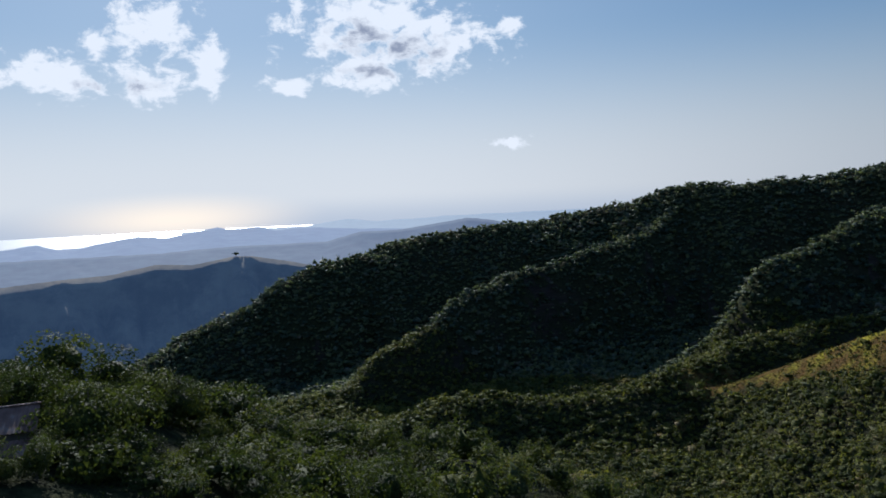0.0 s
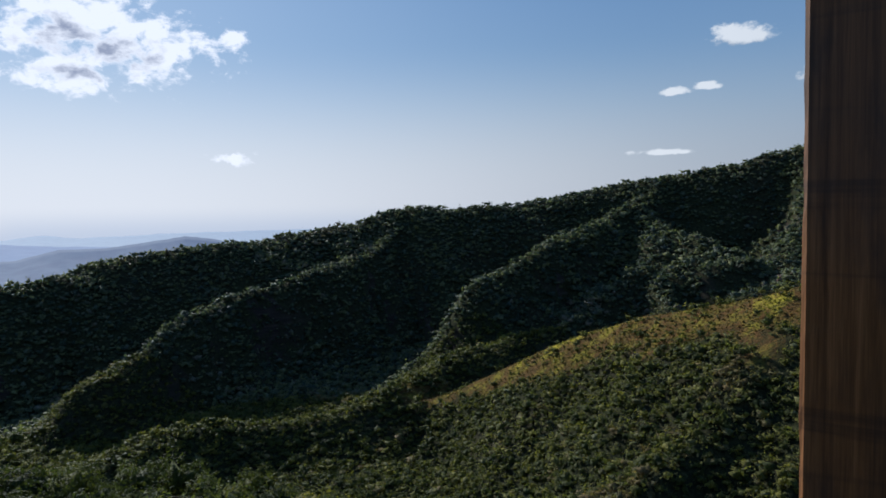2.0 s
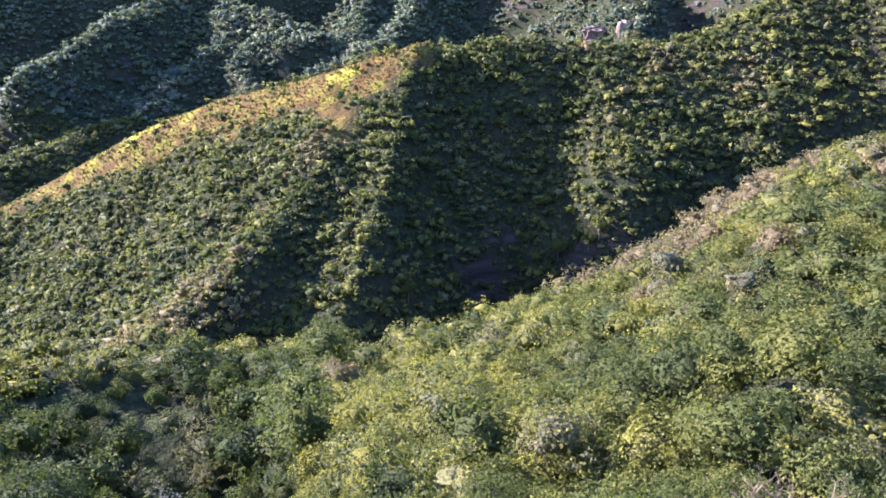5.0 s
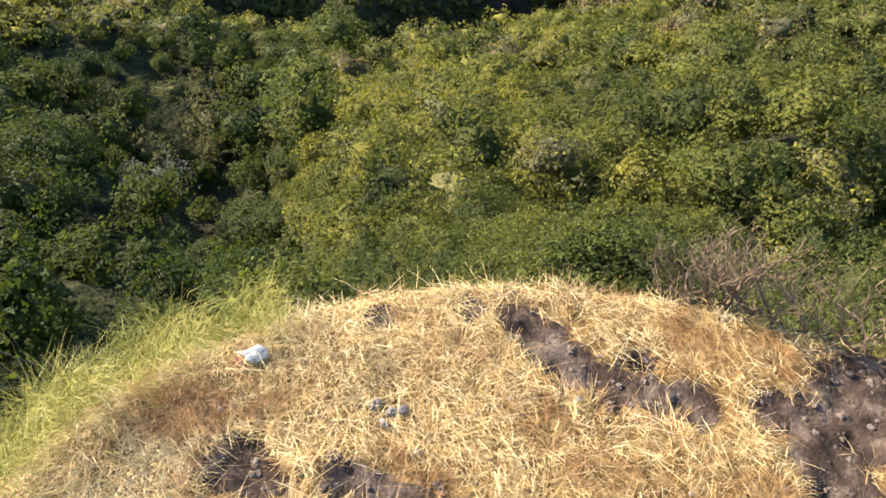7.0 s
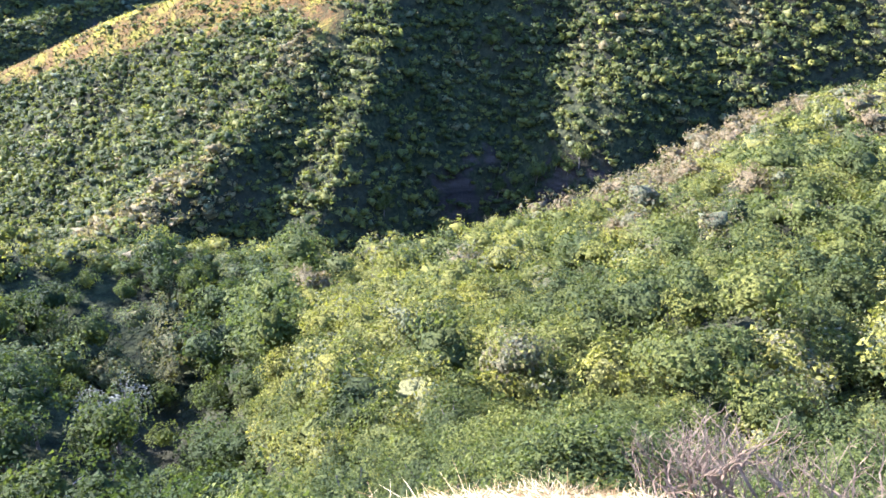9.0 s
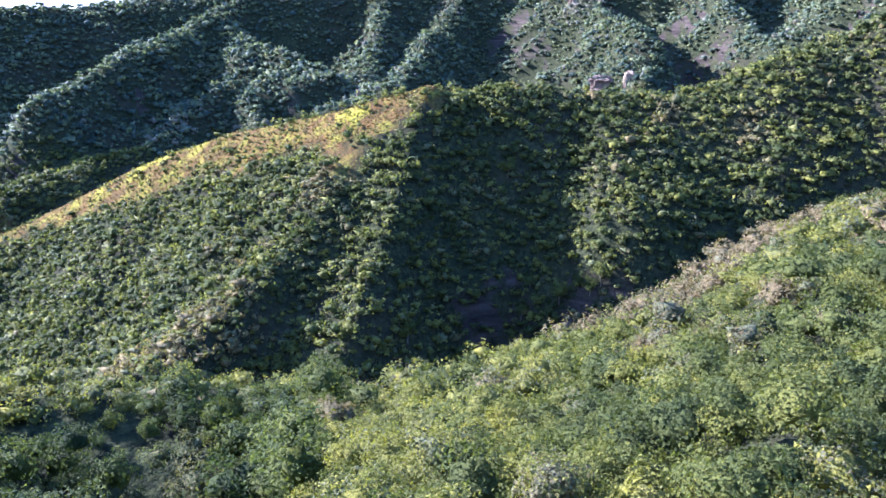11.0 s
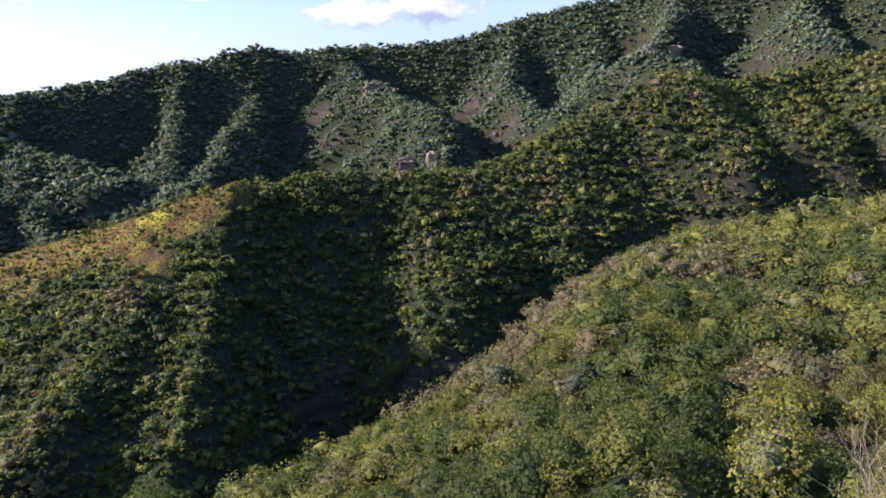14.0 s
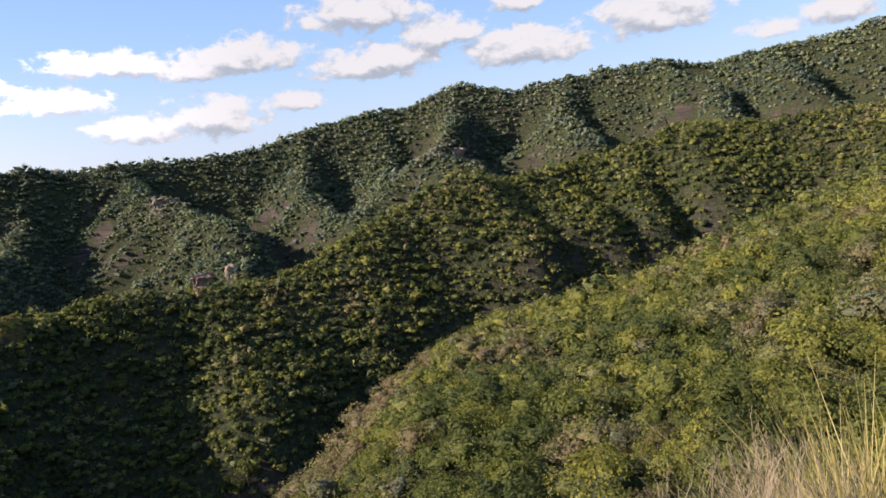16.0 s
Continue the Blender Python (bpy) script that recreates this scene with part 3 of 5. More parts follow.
def thin_out(x, y, g, rest=0.15):
    """Slopes turned away from the lookout keep only a share of their trees."""
    i = np.clip(np.interp(np.arctan2(x, y), AZ, np.arange(len(AZ))), 0, len(AZ) - 1).astype(int)
    j = np.clip(np.interp(np.hypot(x, y), RAD, np.arange(len(RAD))), 0, len(RAD) - 1).astype(int)
    steep = np.hypot(ground_z(x + 3, y) - ground_z(x - 3, y), ground_z(x, y + 3) - ground_z(x, y - 3)) / 6
    keep = (OPEN_TO_VIEW[i, j] | (g.random(len(x)) < rest)) & (g.random(len(x)) < np.interp(steep, [0, 0.7, 1.5, 2.3], [0.95, 1.0, 1.0, 0.7]) + 0.3 * (np.hypot(x, y) < 110))
    return x[keep], y[keep]


DRY_LINE = [p for p in NEAR_RIM if 66 <= p[0] <= 80]


# stands of dry, brown trees: bearing, distance, radius
DRY_SPOTS = [(62.3, 640, 22), (66.4, 466, 18), (53.0, 688, 18), (84, 638, 26), (96.2, 575, 16), (46.6, 466, 12), (26, 205, 16), (31, 196, 16), (35, 208, 14), (21, 215, 18), (43, 250, 9), (70, 300, 8), (76, 300, 6), (90, 330, 6), (100, 160, 8), (72, 85, 6), (95, 60, 5), (88, 118, 7)]


def tree_tone(x, y, g):
    """Which kind of tree grows at a place: dark green to yellow-green, then silvery, then dry and leafless."""
    n = len(x)
    base = np.clip(0.40 + 0.6 * fbm(x / 50, y / 50, 3) + g.normal(size=n) * 0.24, 0.04, 0.70)
    base = np.where(g.random(n) < 0.11 + 0.5 * fbm(x / 30 + 4, y / 30, 2), g.uniform(0.74, 0.82, n), base)
    dry = fbm(x / 35 + 9, y / 35, 3) + g.normal(size=n) * 0.10
    base = np.where(dry > 0.29, g.uniform(0.76, 0.98, n), base)
    for a, d, w in DRY_SPOTS:
        near = np.hypot(x - d * math.sin(radians(a)), y - d * math.cos(radians(a))) < w * g.uniform(0.5, 1.25, n)
        base = np.where(near & (g.random(n) < 0.8), g.uniform(0.8, 1.0, n), base)
    rim = ridge_distance(x, y, DRY_LINE)
    return np.where(rim < 9 + 5 * g.random(n), g.uniform(0.86, 1.0, n), base)


def forest(name, label, x, y, g, radius, leaves, size, seed, lobes=5, leaf=None, flat=0.85, sink=0.0, share=1.0, level=2, inner=0.7, lift=0.0, shag=0.3):
    n = len(x)
    z = ground_z(x, y) - sink
    R = radius * np.clip(np.exp(g.normal(-0.05, 0.34, n)) * (1 + 0.6 * fbm(x / (9 * radius), y / (9 * radius), 2)), 0.66 if level == 1 else 0.5, 1.55)
    z = z + R * g.uniform(-0.35, 0.6, n) + lift * R * g.random(n) ** 2
    kind, base = tree_tone(x, y, g) * share, np.stack([x, y, z], 1)
    v, f, tone, smooth = leaf_cloud(base, R, R * flat * 0.45, leaves, size, lobes, flat, seed, kind, level, inner, shag)
    me = fast_mesh(name, v, f, smooth, {"tone": tone})
    me.materials.append(leaf or LEAF_TONE)
    return tagged(new(name, me), label, "forest", kind="stuff")


def part(name, bm, mat, parent=None, label=""):
    """One mesh object from a bmesh or a mesh, under its thing."""
    if isinstance(bm, bmesh.types.BMesh):
        me = bpy.data.meshes.new(name)
        bm.to_mesh(me)
        bm.free()
    else:
        me = bm
    if not me.materials:
        me.materials.append(mat)
    ob = new(name, me)
    if parent is not None:
        ob.parent = parent
    if label:
        ob["label"] = label
    return ob


def polar(az, dist, up=0.0):
    """A place on the ground by bearing and distance."""
    px, py = dist * math.sin(radians(az)), dist * math.cos(radians(az))
    return Vector((px, py, float(ground_z(np.array([px]), np.array([py]))[0]) + up))


AZ0, AZ1 = -38.0, 119.0
HOUSE_AZ, HOUSE_D = -34.2, 62.0
hx, hy = HOUSE_D * math.sin(radians(HOUSE_AZ)), HOUSE_D * math.cos(radians(HOUSE_AZ))

x, y, g = scatter(178, 480, AZ0, AZ1, 2.4, 11)
keep = g.random(len(x)) > 0.96 * meadow(x, y)
x, y = thin_out(x[keep], y[keep], g, 0.03)
forest("forest_on_middle_ridge", "mixed green and dry broadleaf forest on the middle ridge", x, y, g, 2.45, 34, 0.46, 12, 6, LEAF_MID, 0.85, 0.2, 1.0, 1, 0.80, 0.0, 0.26)
x, y, g = scatter(280, 400, 18, 54, 2.6, 21)
keep = (meadow(x, y) > 0.2) & (g.random(len(x)) < 0.9) & (fbm(x / 9, y / 9, 2) > -0.09)
x, y = x[keep], y[keep]
forest("scrub_on_grassy_crest", "low green scrub scattered over the grassy crest", x, y, g, 1.05, 26, 0.32, 22, 5, LEAF_MID, 0.8, 0.2, 1.0, 1)
x, y, g = scatter(270, 400, 18, 54, 1.5, 23)
keep = (meadow(x, y) > 0.35) & (g.random(len(x)) < 0.8)
x, y = x[keep], y[keep]
bloom = bloom_part(x, y) > 0.35
for name, label, some, leaf in (("dry_grass_tufts", "dry golden brown grass tufts on the grassy crest", ~bloom, GOLD_TUFT), ("yellow_flowers", "patches of bright yellow flowers on the grassy crest", bloom, YELLOW_BLOOM)):
    tx, ty, n = x[some], y[some], int(some.sum())
    v, f, tone, smooth = leaf_cloud(np.stack([tx, ty, ground_z(tx, ty)], 1), g.uniform(0.35, 0.85, n), np.full(n, 0.1), 14, 0.24, 5, 0.8, 24, np.clip(0.5 + 1.6 * fbm(tx / 7, ty / 7, 3) + 0.15 * g.normal(size=n), 0, 1), 1)
    me = fast_mesh(name, v, f, smooth, {"tone": tone})
    me.materials.append(leaf)
    tagged(new(name, me), label, "grass", kind="stuff")
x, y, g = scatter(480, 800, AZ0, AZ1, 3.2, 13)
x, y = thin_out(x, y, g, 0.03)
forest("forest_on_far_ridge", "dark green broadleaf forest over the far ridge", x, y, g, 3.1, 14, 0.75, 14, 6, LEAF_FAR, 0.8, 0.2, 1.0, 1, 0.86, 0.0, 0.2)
x, y, g = scatter(56, 185, AZ0, AZ1, 2.7, 17)
keep = np.hypot(x - hx, y - hy) > 7
keep &= ~((x < -2) & (np.hypot(x, y) < 105))
x, y = thin_out(x[keep], y[keep], g, 0.03)
close = np.hypot(x, y) < 98
left = (np.degrees(np.arctan2(x, y)) < 44) & close & (x > -2)
forest("forest_on_near_slope", "sunlit green broadleaf forest on the near slope", x[~close], y[~close], g, 2.2, 230, 0.215, 18, 9, None, 0.85, 0.6, 1.0, 1, 0.78, 0.6)
forest("forest_below_lookout", "sunlit green broadleaf trees with small leaves below the lookout", x[close & ~left], y[close & ~left], g, 2.1, 620, 0.145, 20, 11, None, 0.85, 0.7, 1.0, 2, 0.68, 1.0)
left &= g.random(len(x)) < 0.55
forest("forest_in_gully", "broadleaf trees in the gully with leaves darkened as shade", x[left], y[left], g, 2.5, 900, 0.155, 30, 10, LEAF_SHADE, 1.15, 0.0, 1.0, 2, 0.67, 1.2)
x, y, g = scatter(27, 58, 36, AZ1, 2.15, 31)
x, y = thin_out(x, y, g, 0.03)
forest("forest_near_knoll", "dense pale green broadleaf thicket with small leaves below the knoll", x, y, g, 1.75, 1250, 0.104, 32, 12, None, 0.9, 0.7, 1.0, 2, 0.66, 1.1)
x, y, g = scatter(52, 105, AZ0, -1, 3.0, 27)
keep = (np.hypot(x - hx, y - hy) > 7) & ~((np.degrees(np.arctan2(x, y)) < -29.3) & (np.hypot(x, y) < 64))
x, y = thin_out(x[keep], y[keep], g, 0.04)
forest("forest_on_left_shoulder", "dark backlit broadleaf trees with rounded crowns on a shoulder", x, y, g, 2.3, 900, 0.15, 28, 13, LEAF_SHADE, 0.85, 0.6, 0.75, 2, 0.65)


# ---- single trees and shrubs ----
def tube(bm, a, b, ra, rb, sides=5):
    """A tapered piece of stem from a to b."""
    d = (b - a).normalized()
    u = d.orthogonal().normalized()
    w = d.cross(u)
    rings = []
    for c, r in ((a, ra), (b, rb)):
        rings.append([bm.verts.new(c + (u * math.cos(k * math.tau / sides) + w * math.sin(k * math.tau / sides)) * r) for k in range(sides)])
    for k in range(sides):
        bm.faces.new((rings[0][k], rings[0][(k + 1) % sides], rings[1][(k + 1) % sides], rings[1][k]))
    bm.faces.new(rings[1])


def grow(bm, rnd, a, d, length, radius, depth, split=3, spread=0.7, lift=0.25, sides=4, crook=0.28):
    """A crooked branch that forks until it is a twig."""
    steps = 2 if depth else 3
    for k in range(steps):
        d = (d + Vector((rnd.uniform(-1, 1), rnd.uniform(-1, 1), rnd.uniform(-0.6, 1) * 0.6 + lift * 0.3)) * crook).normalized()
        b = a + d * (length / steps)
        r1 = radius * (1 - 0.28 * (k + 1) / steps)
        tube(bm, a, b, radius * (1 - 0.28 * k / steps), r1, sides)
        a = b
        if depth and k < steps - 1 and rnd.random() < 0.6:
            side = (d + Vector((rnd.uniform(-1, 1), rnd.uniform(-1, 1), rnd.uniform(-0.3, 1))) * spread).normalized()
            grow(bm, rnd, a, side, length * 0.65, r1 * 0.55, depth - 1, split, spread, lift, 3, crook)
    if depth:
        for k in range(split):
            side = (d + Vector((rnd.uniform(-1, 1), rnd.uniform(-1, 1), rnd.uniform(-0.4, 0.9) + lift)) * spread).normalized()
            grow(bm, rnd, a, side, length * rnd.uniform(0.55, 0.85), radius * 0.6, depth - 1, split, spread, lift, 3, crook)


def bark_material(name, dark, light):
    m, n = material(name)
    pos = n.add("ShaderNodeNewGeometry").outputs["Position"]
    t = n.noise(n.add("ShaderNodeMapping", {"Vector": pos, "Scale": (9, 9, 3)}).outputs[0], 1.5, 5, 0.6)
    b = n.add("ShaderNodeBsdfPrincipled", {"Base Color": n.ramp(t, [(0.3, dark), (0.7, light)]), "Roughness": 0.85, "Specular IOR Level": 0.2})
    n.add("ShaderNodeOutputMaterial", {"Surface": b.outputs[0]})
    return m


BARK = bark_material("grey_brown_bark", (0.06, 0.045, 0.035), (0.20, 0.165, 0.13))
PALE_BARK = bark_material("pale_bark", (0.12, 0.085, 0.05), (0.33, 0.255, 0.165))
DRY_TWIG = bark_material("dry_twigs", (0.075, 0.048, 0.028), (0.185, 0.130, 0.078))


def tree_kind(name, label, seed, radius, trunk, leaves, size, lobes, flat, trunk_radius=0.12, leaf=None):
    """A tree at the origin: crooked tapered trunk with limbs, and a crown of leaf sprays."""
    rnd = random.Random(seed)
    root = tagged(new(name), label, "tree")
    bm = bmesh.new()
    a, d, r = Vector((0, 0, -0.6)), Vector((0, 0, 1)), trunk_radius
    steps = 4
    for k in range(steps):
        b = a + (d + Vector((rnd.uniform(-0.15, 0.15), rnd.uniform(-0.15, 0.15), 0))).normalized() * ((trunk + 0.6) / steps)
        tube(bm, a, b, r, r * 0.86, 6)
        a, r = b, r * 0.86
    for k in range(5):
        t = math.tau * (k + rnd.random()) / 5
        limb = Vector((math.cos(t), math.sin(t), rnd.uniform(0.4, 1.1))).normalized()
        grow(bm, rnd, a - Vector((0, 0, rnd.uniform(0, 0.3) * trunk)), limb, radius * 0.9, r * 0.6, 0, 2, 0.8, 0.2, 3)
    part("trunk", bm, BARK, root)
    v, f, t, smooth = leaf_cloud(np.zeros((1, 3)), np.array([radius]), np.array([trunk + 0.15 * radius]), leaves, size, lobes, flat, seed, None, 2, 0.62, 0.35)
    part("crown", fast_mesh("crown", v, f, smooth), leaf or LEAF_EACH, root)
    return root


def plant(kinds, places, seed, smin, smax, group):
    """One tree at each place; the first of each kind is moved there, the others are copies."""
    g = random.Random(seed)
    used = set()
    for k, p in enumerate(places):
        kind = kinds[g.randrange(len(kinds))]
        sc = g.uniform(smin, smax)
        m = Matrix.Translation(p) @ Matrix.Rotation(g.uniform(0, math.tau), 4, "Z") @ Matrix.Diagonal((sc, sc, sc * g.uniform(0.85, 1.2), 1))
        if kind.name in used:
            ob = copy_thing(kind, m @ Matrix.Diagonal((*(1 / a for a in kind.scale), 1)))
        else:
            used.add(kind.name)
            kind.matrix_basis = m
            ob = kind
        ob["group"] = group
    for kind in kinds:
        if kind.name not in used:
            for o in (*kind.children_recursive, kind):
                bpy.data.objects.remove(o)


ux, uy, g = scatter(9.0, 36, -14, AZ1, 1.5, 45)
keep = np.hypot(ux, uy) > np.interp(np.degrees(np.arctan2(ux, uy)), KNOLL_AZ, KNOLL_EDGE) + np.where(np.degrees(np.arctan2(ux, uy)) < 33, 60.0, 1.2)
ux, uy = ux[keep], uy[keep]
forest("undergrowth", "low green undergrowth covering the ground below the trees", ux, uy, g, 0.8, 110, 0.062, 46, 5, None, 0.8)
EDGE = lambda az: float(np.interp(az, KNOLL_AZ, KNOLL_EDGE))
tx, ty, g = scatter(10.5, 29, 36, AZ1, 2.3, 51)
tx, ty = thin_out(tx, ty, g, 0.1)
near_places = [Vector((a, b, c)) for a, b, c in zip(tx, ty, ground_z(tx, ty) - 0.5)]
FINE = [tree_kind("tree", "bushy pale green tree with many small leaves next to the knoll", 120 + k, 1.5 + 0.15 * (k % 3), 0.7 + 0.25 * (k % 3), 5200, 0.044, 13 + k, 0.8 + 0.1 * (k % 3)) for k in range(4)]
plant(FINE, [p for p in near_places if p.to_2d().length < 18], 53, 0.7, 1.15, "trees next to the knoll")
LEAFY = [tree_kind("tree", "leafy green broadleaf tree with small leaves below the knoll", 130 + k, 1.5 + 0.15 * (k % 3), 0.7 + 0.25 * (k % 3), 3000, 0.072, 13 + k, 0.8 + 0.1 * (k % 3)) for k in range(5)]
plant(LEAFY, [p for p in near_places if p.to_2d().length >= 18], 55, 0.7, 1.15, "trees below the knoll")
gx_, gy_, g = scatter(13, 60, -14, 41, 4.3, 57)
gx_, gy_ = thin_out(gx_, gy_, g, 0.1)
gully = [Vector((a, b, c - 0.4)) for a, b, c in zip(gx_, gy_, ground_z(gx_, gy_))]
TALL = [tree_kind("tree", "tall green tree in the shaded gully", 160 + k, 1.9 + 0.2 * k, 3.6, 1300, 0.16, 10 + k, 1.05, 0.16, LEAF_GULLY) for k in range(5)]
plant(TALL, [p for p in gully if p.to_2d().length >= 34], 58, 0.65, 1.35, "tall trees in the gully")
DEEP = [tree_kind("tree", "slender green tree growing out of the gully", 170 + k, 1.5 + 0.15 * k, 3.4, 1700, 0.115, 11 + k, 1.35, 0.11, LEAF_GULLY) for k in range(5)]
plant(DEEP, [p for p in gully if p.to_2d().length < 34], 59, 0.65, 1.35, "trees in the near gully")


def shrub_kind(seed):
    rnd = random.Random(seed)
    root = tagged(new("shrub"), "dense small-leaved green shrub at the edge of the knoll", "shrub")
    bm = bmesh.new()
    for k in range(5):
        t = math.tau * k / 5 + rnd.random()
        grow(bm, rnd, Vector((0, 0, -0.2)), Vector((math.cos(t) * 0.6, math.sin(t) * 0.6, 1)).normalized(), 0.8, 0.025, 1, 2, 0.7, 0.2, 4)
    part("woody_base", bm, BARK, root)
    v, f, t, smooth = leaf_cloud(np.zeros((1, 3)), np.array([1.15]), np.array([0.55]), 2400, 0.055, 16, 0.8, seed, None, 2, 0.6, 0.4)
    part("foliage", fast_mesh("foliage", v, f, smooth), LEAF_EACH, root)
    return root


rnd = random.Random(61)
places = []
for k in range(42):
    az = rnd.uniform(43, 122)
    d = EDGE(az) + (1.3 if az < 78 else 1.9) + 7.5 * rnd.random() ** 1.2
    places.append(polar(az, d, -0.1))
for k in range(9):
    places.append(polar(rnd.uniform(33, 45), rnd.uniform(5.6, 11.5), -0.1))
plant([shrub_kind(70 + k) for k in range(4)], places, 62, 0.45, 0.95, "shrubs below the knoll")

# a pale grey tree among the dark ones of the gully
SILVER = leaf_material("pale_grey_leaves", "object", [(0.0, (0.12, 0.115, 0.105)), (1.0, (0.19, 0.18, 0.165))], 5.0)
pale_tree = tree_kind("tree", "pale grey half-bare tree among darkened green ones in the gully", 190, 2.4, 4.0, 1500, 0.10, 12, 0.85, 0.16, SILVER)
plant([pale_tree], [polar(26.6, 49, -1.6)], 67, 1.25, 1.3, "pale trees")
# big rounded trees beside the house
ROUND = [tree_kind("tree", "large rounded tree beside the house with leaves darkened as shade", 180 + k, 3.0 + 0.3 * k, 2.2, 4200, 0.13, 16, 0.85, 0.2, LEAF_GULLY) for k in range(2)]
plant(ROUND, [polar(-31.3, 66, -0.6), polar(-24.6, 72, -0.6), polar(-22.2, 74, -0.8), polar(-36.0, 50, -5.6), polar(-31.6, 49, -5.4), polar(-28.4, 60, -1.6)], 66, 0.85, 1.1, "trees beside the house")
# trees on the far wall of the shaded ravine, by bearing and elevation
def sight(az, el, start, up=0.0):
    """The place on the ground that is seen in a direction, beyond a distance."""
    d = np.arange(start, 700, 0.5)
    z = ground_z(d * math.sin(radians(az)), d * math.cos(radians(az)))
    k = int(np.argmax(z > EYE + d * math.tan(radians(el))))
    return polar(az, float(d[k]), up)


def crest(az, near, far, up=0.0):
    """The place that stands highest to the eye between two distances."""
    d = np.arange(near, far, 0.5)
    z = ground_z(d * math.sin(radians(az)), d * math.cos(radians(az)))
    return polar(az, float(d[int(np.argmax((z - EYE) / d))]), up)


RAVINE = [tree_kind("tree", "tall bright green tree rising from the shaded ravine", 140 + k, 3.0 + 0.4 * k, 4.5, 900, 0.27, 9 + k, 1.1, 0.25) for k in range(3)]
plant(RAVINE, [sight(a, e, 135, -1.5) for a, e in ((60.6, -20.2), (61.4, -21.6), (62.6, -22.6), (63.2, -21.2), (64.6, -19.9), (66.4, -19.5), (60.2, -22.6), (65.6, -20.4), (50.6, -24.9), (40.6, -25.3), (58.3, -11.6), (51.2, -12.2))], 63, 0.75, 1.1, "tall trees in the ravine")
SLOPE = [tree_kind("tree", "small green broadleaf tree on the steep slope", 150 + k, 1.7, 1.2, 2600, 0.085, 12 + k, 0.9, 0.1) for k in range(2)]
plant(SLOPE, [sight(a, e, 8, -0.7) for a, e in ((40.6, -41.0), (42.6, -40.4), (38.8, -40.0), (25.0, -35.5), (22.8, -35.0))] + [sight(a, e, 25, -0.6) for a, e in ((-33.6, -17.6), (-31.6, -17.9), (-30.0, -17.4), (-28.2, -18.2), (-35.0, -16.4))], 68, 0.75, 1.15, "small trees on the slope")
# the lone little tree on the grassy crest
YELLOW_LEAF = leaf_material("yellow_green_leaves", "object", [(0.0, (0.20, 0.19, 0.045)), (1.0, (0.28, 0.26, 0.07))], 9.0)
lone = tree_kind("tree", "lone small yellow-green tree on the grassy crest", 141, 1.7, 1.3, 260, 0.26, 7, 0.95, 0.12, YELLOW_LEAF)
plant([lone], [crest(a, 260, 340, up) for a, up in ((45.1, 0.6), (42.9, -0.8), (42.2, -1.0), (48.4, -0.9), (49.2, -0.9), (46.7, -1.0))], 64, 0.8, 1.1, "small trees on the grassy crest")


# ---- bare bushes ----
def bare_bush(label, az, dist, height_m, stems, depth, seed, mat, up=0.0, spread=0.75, lean=0.5, tilt=0.0):
    rnd = random.Random(seed)
    bm = bmesh.new()
    for k in range(stems):
        t = math.tau * (k + rnd.random()) / stems
        grow(bm, rnd, Vector((rnd.uniform(-0.12, 0.12), rnd.uniform(-0.12, 0.12), -0.1)), Vector((math.cos(t) * lean, math.sin(t) * lean, 1)).normalized(), height_m * (0.42 if depth < 4 else 0.32), (0.015 if mat is DRY_TWIG else 0.0055) * height_m, depth, 2, spread, 0.15 if mat is DRY_TWIG else 0.35, 4, 0.6 if mat is DRY_TWIG else 0.4)
    ob = tagged(part("bare_bush", bm, mat), label, "bush")
    ob.matrix_basis = Matrix.Translation(polar(az, dist, up)) @ Matrix.Rotation(radians(tilt), 4, Vector((math.sin(radians(az)), math.cos(radians(az)), 0)))
    return ob


for k, (az, h) in enumerate([(80.5, 1.0), (84.0, 1.25), (87.5, 1.35), (91.5, 1.15), (96.0, 1.2), (100, 1.0)]):
    bare_bush("leafless grey-brown bush with crooked forking stems on the knoll's edge", az, EDGE(az) + 0.25, h, 6, 4, 200 + k, DRY_TWIG, 0.0, 0.85, 0.6, -22)
bare_bush("thin leafless twigs rising from the grassy slope", 9.5, 5.2, 1.7, 4, 3, 260, BARK, 0.0, 0.8, 0.35)
for k, (az, d, h) in enumerate([(103.0, 7.1, 2.5), (105.0, 7.2, 2.8), (107.0, 7.3, 2.9), (109.0, 7.2, 2.8)]):
    bare_bush("pale leafless bush with many fine twigs", az, d, h, 9, 4, 220 + k, PALE_BARK, 0.0, 0.42, 0.08)
for k, (az, d, h) in enumerate([(81.5, 17, 3.6), (86, 19, 3.4)]):
    bare_bush("leafless grey-white tree among the green ones", az, d, h, 4, 4, 240 + k, PALE_BARK, 0.3, 0.8, 0.4)


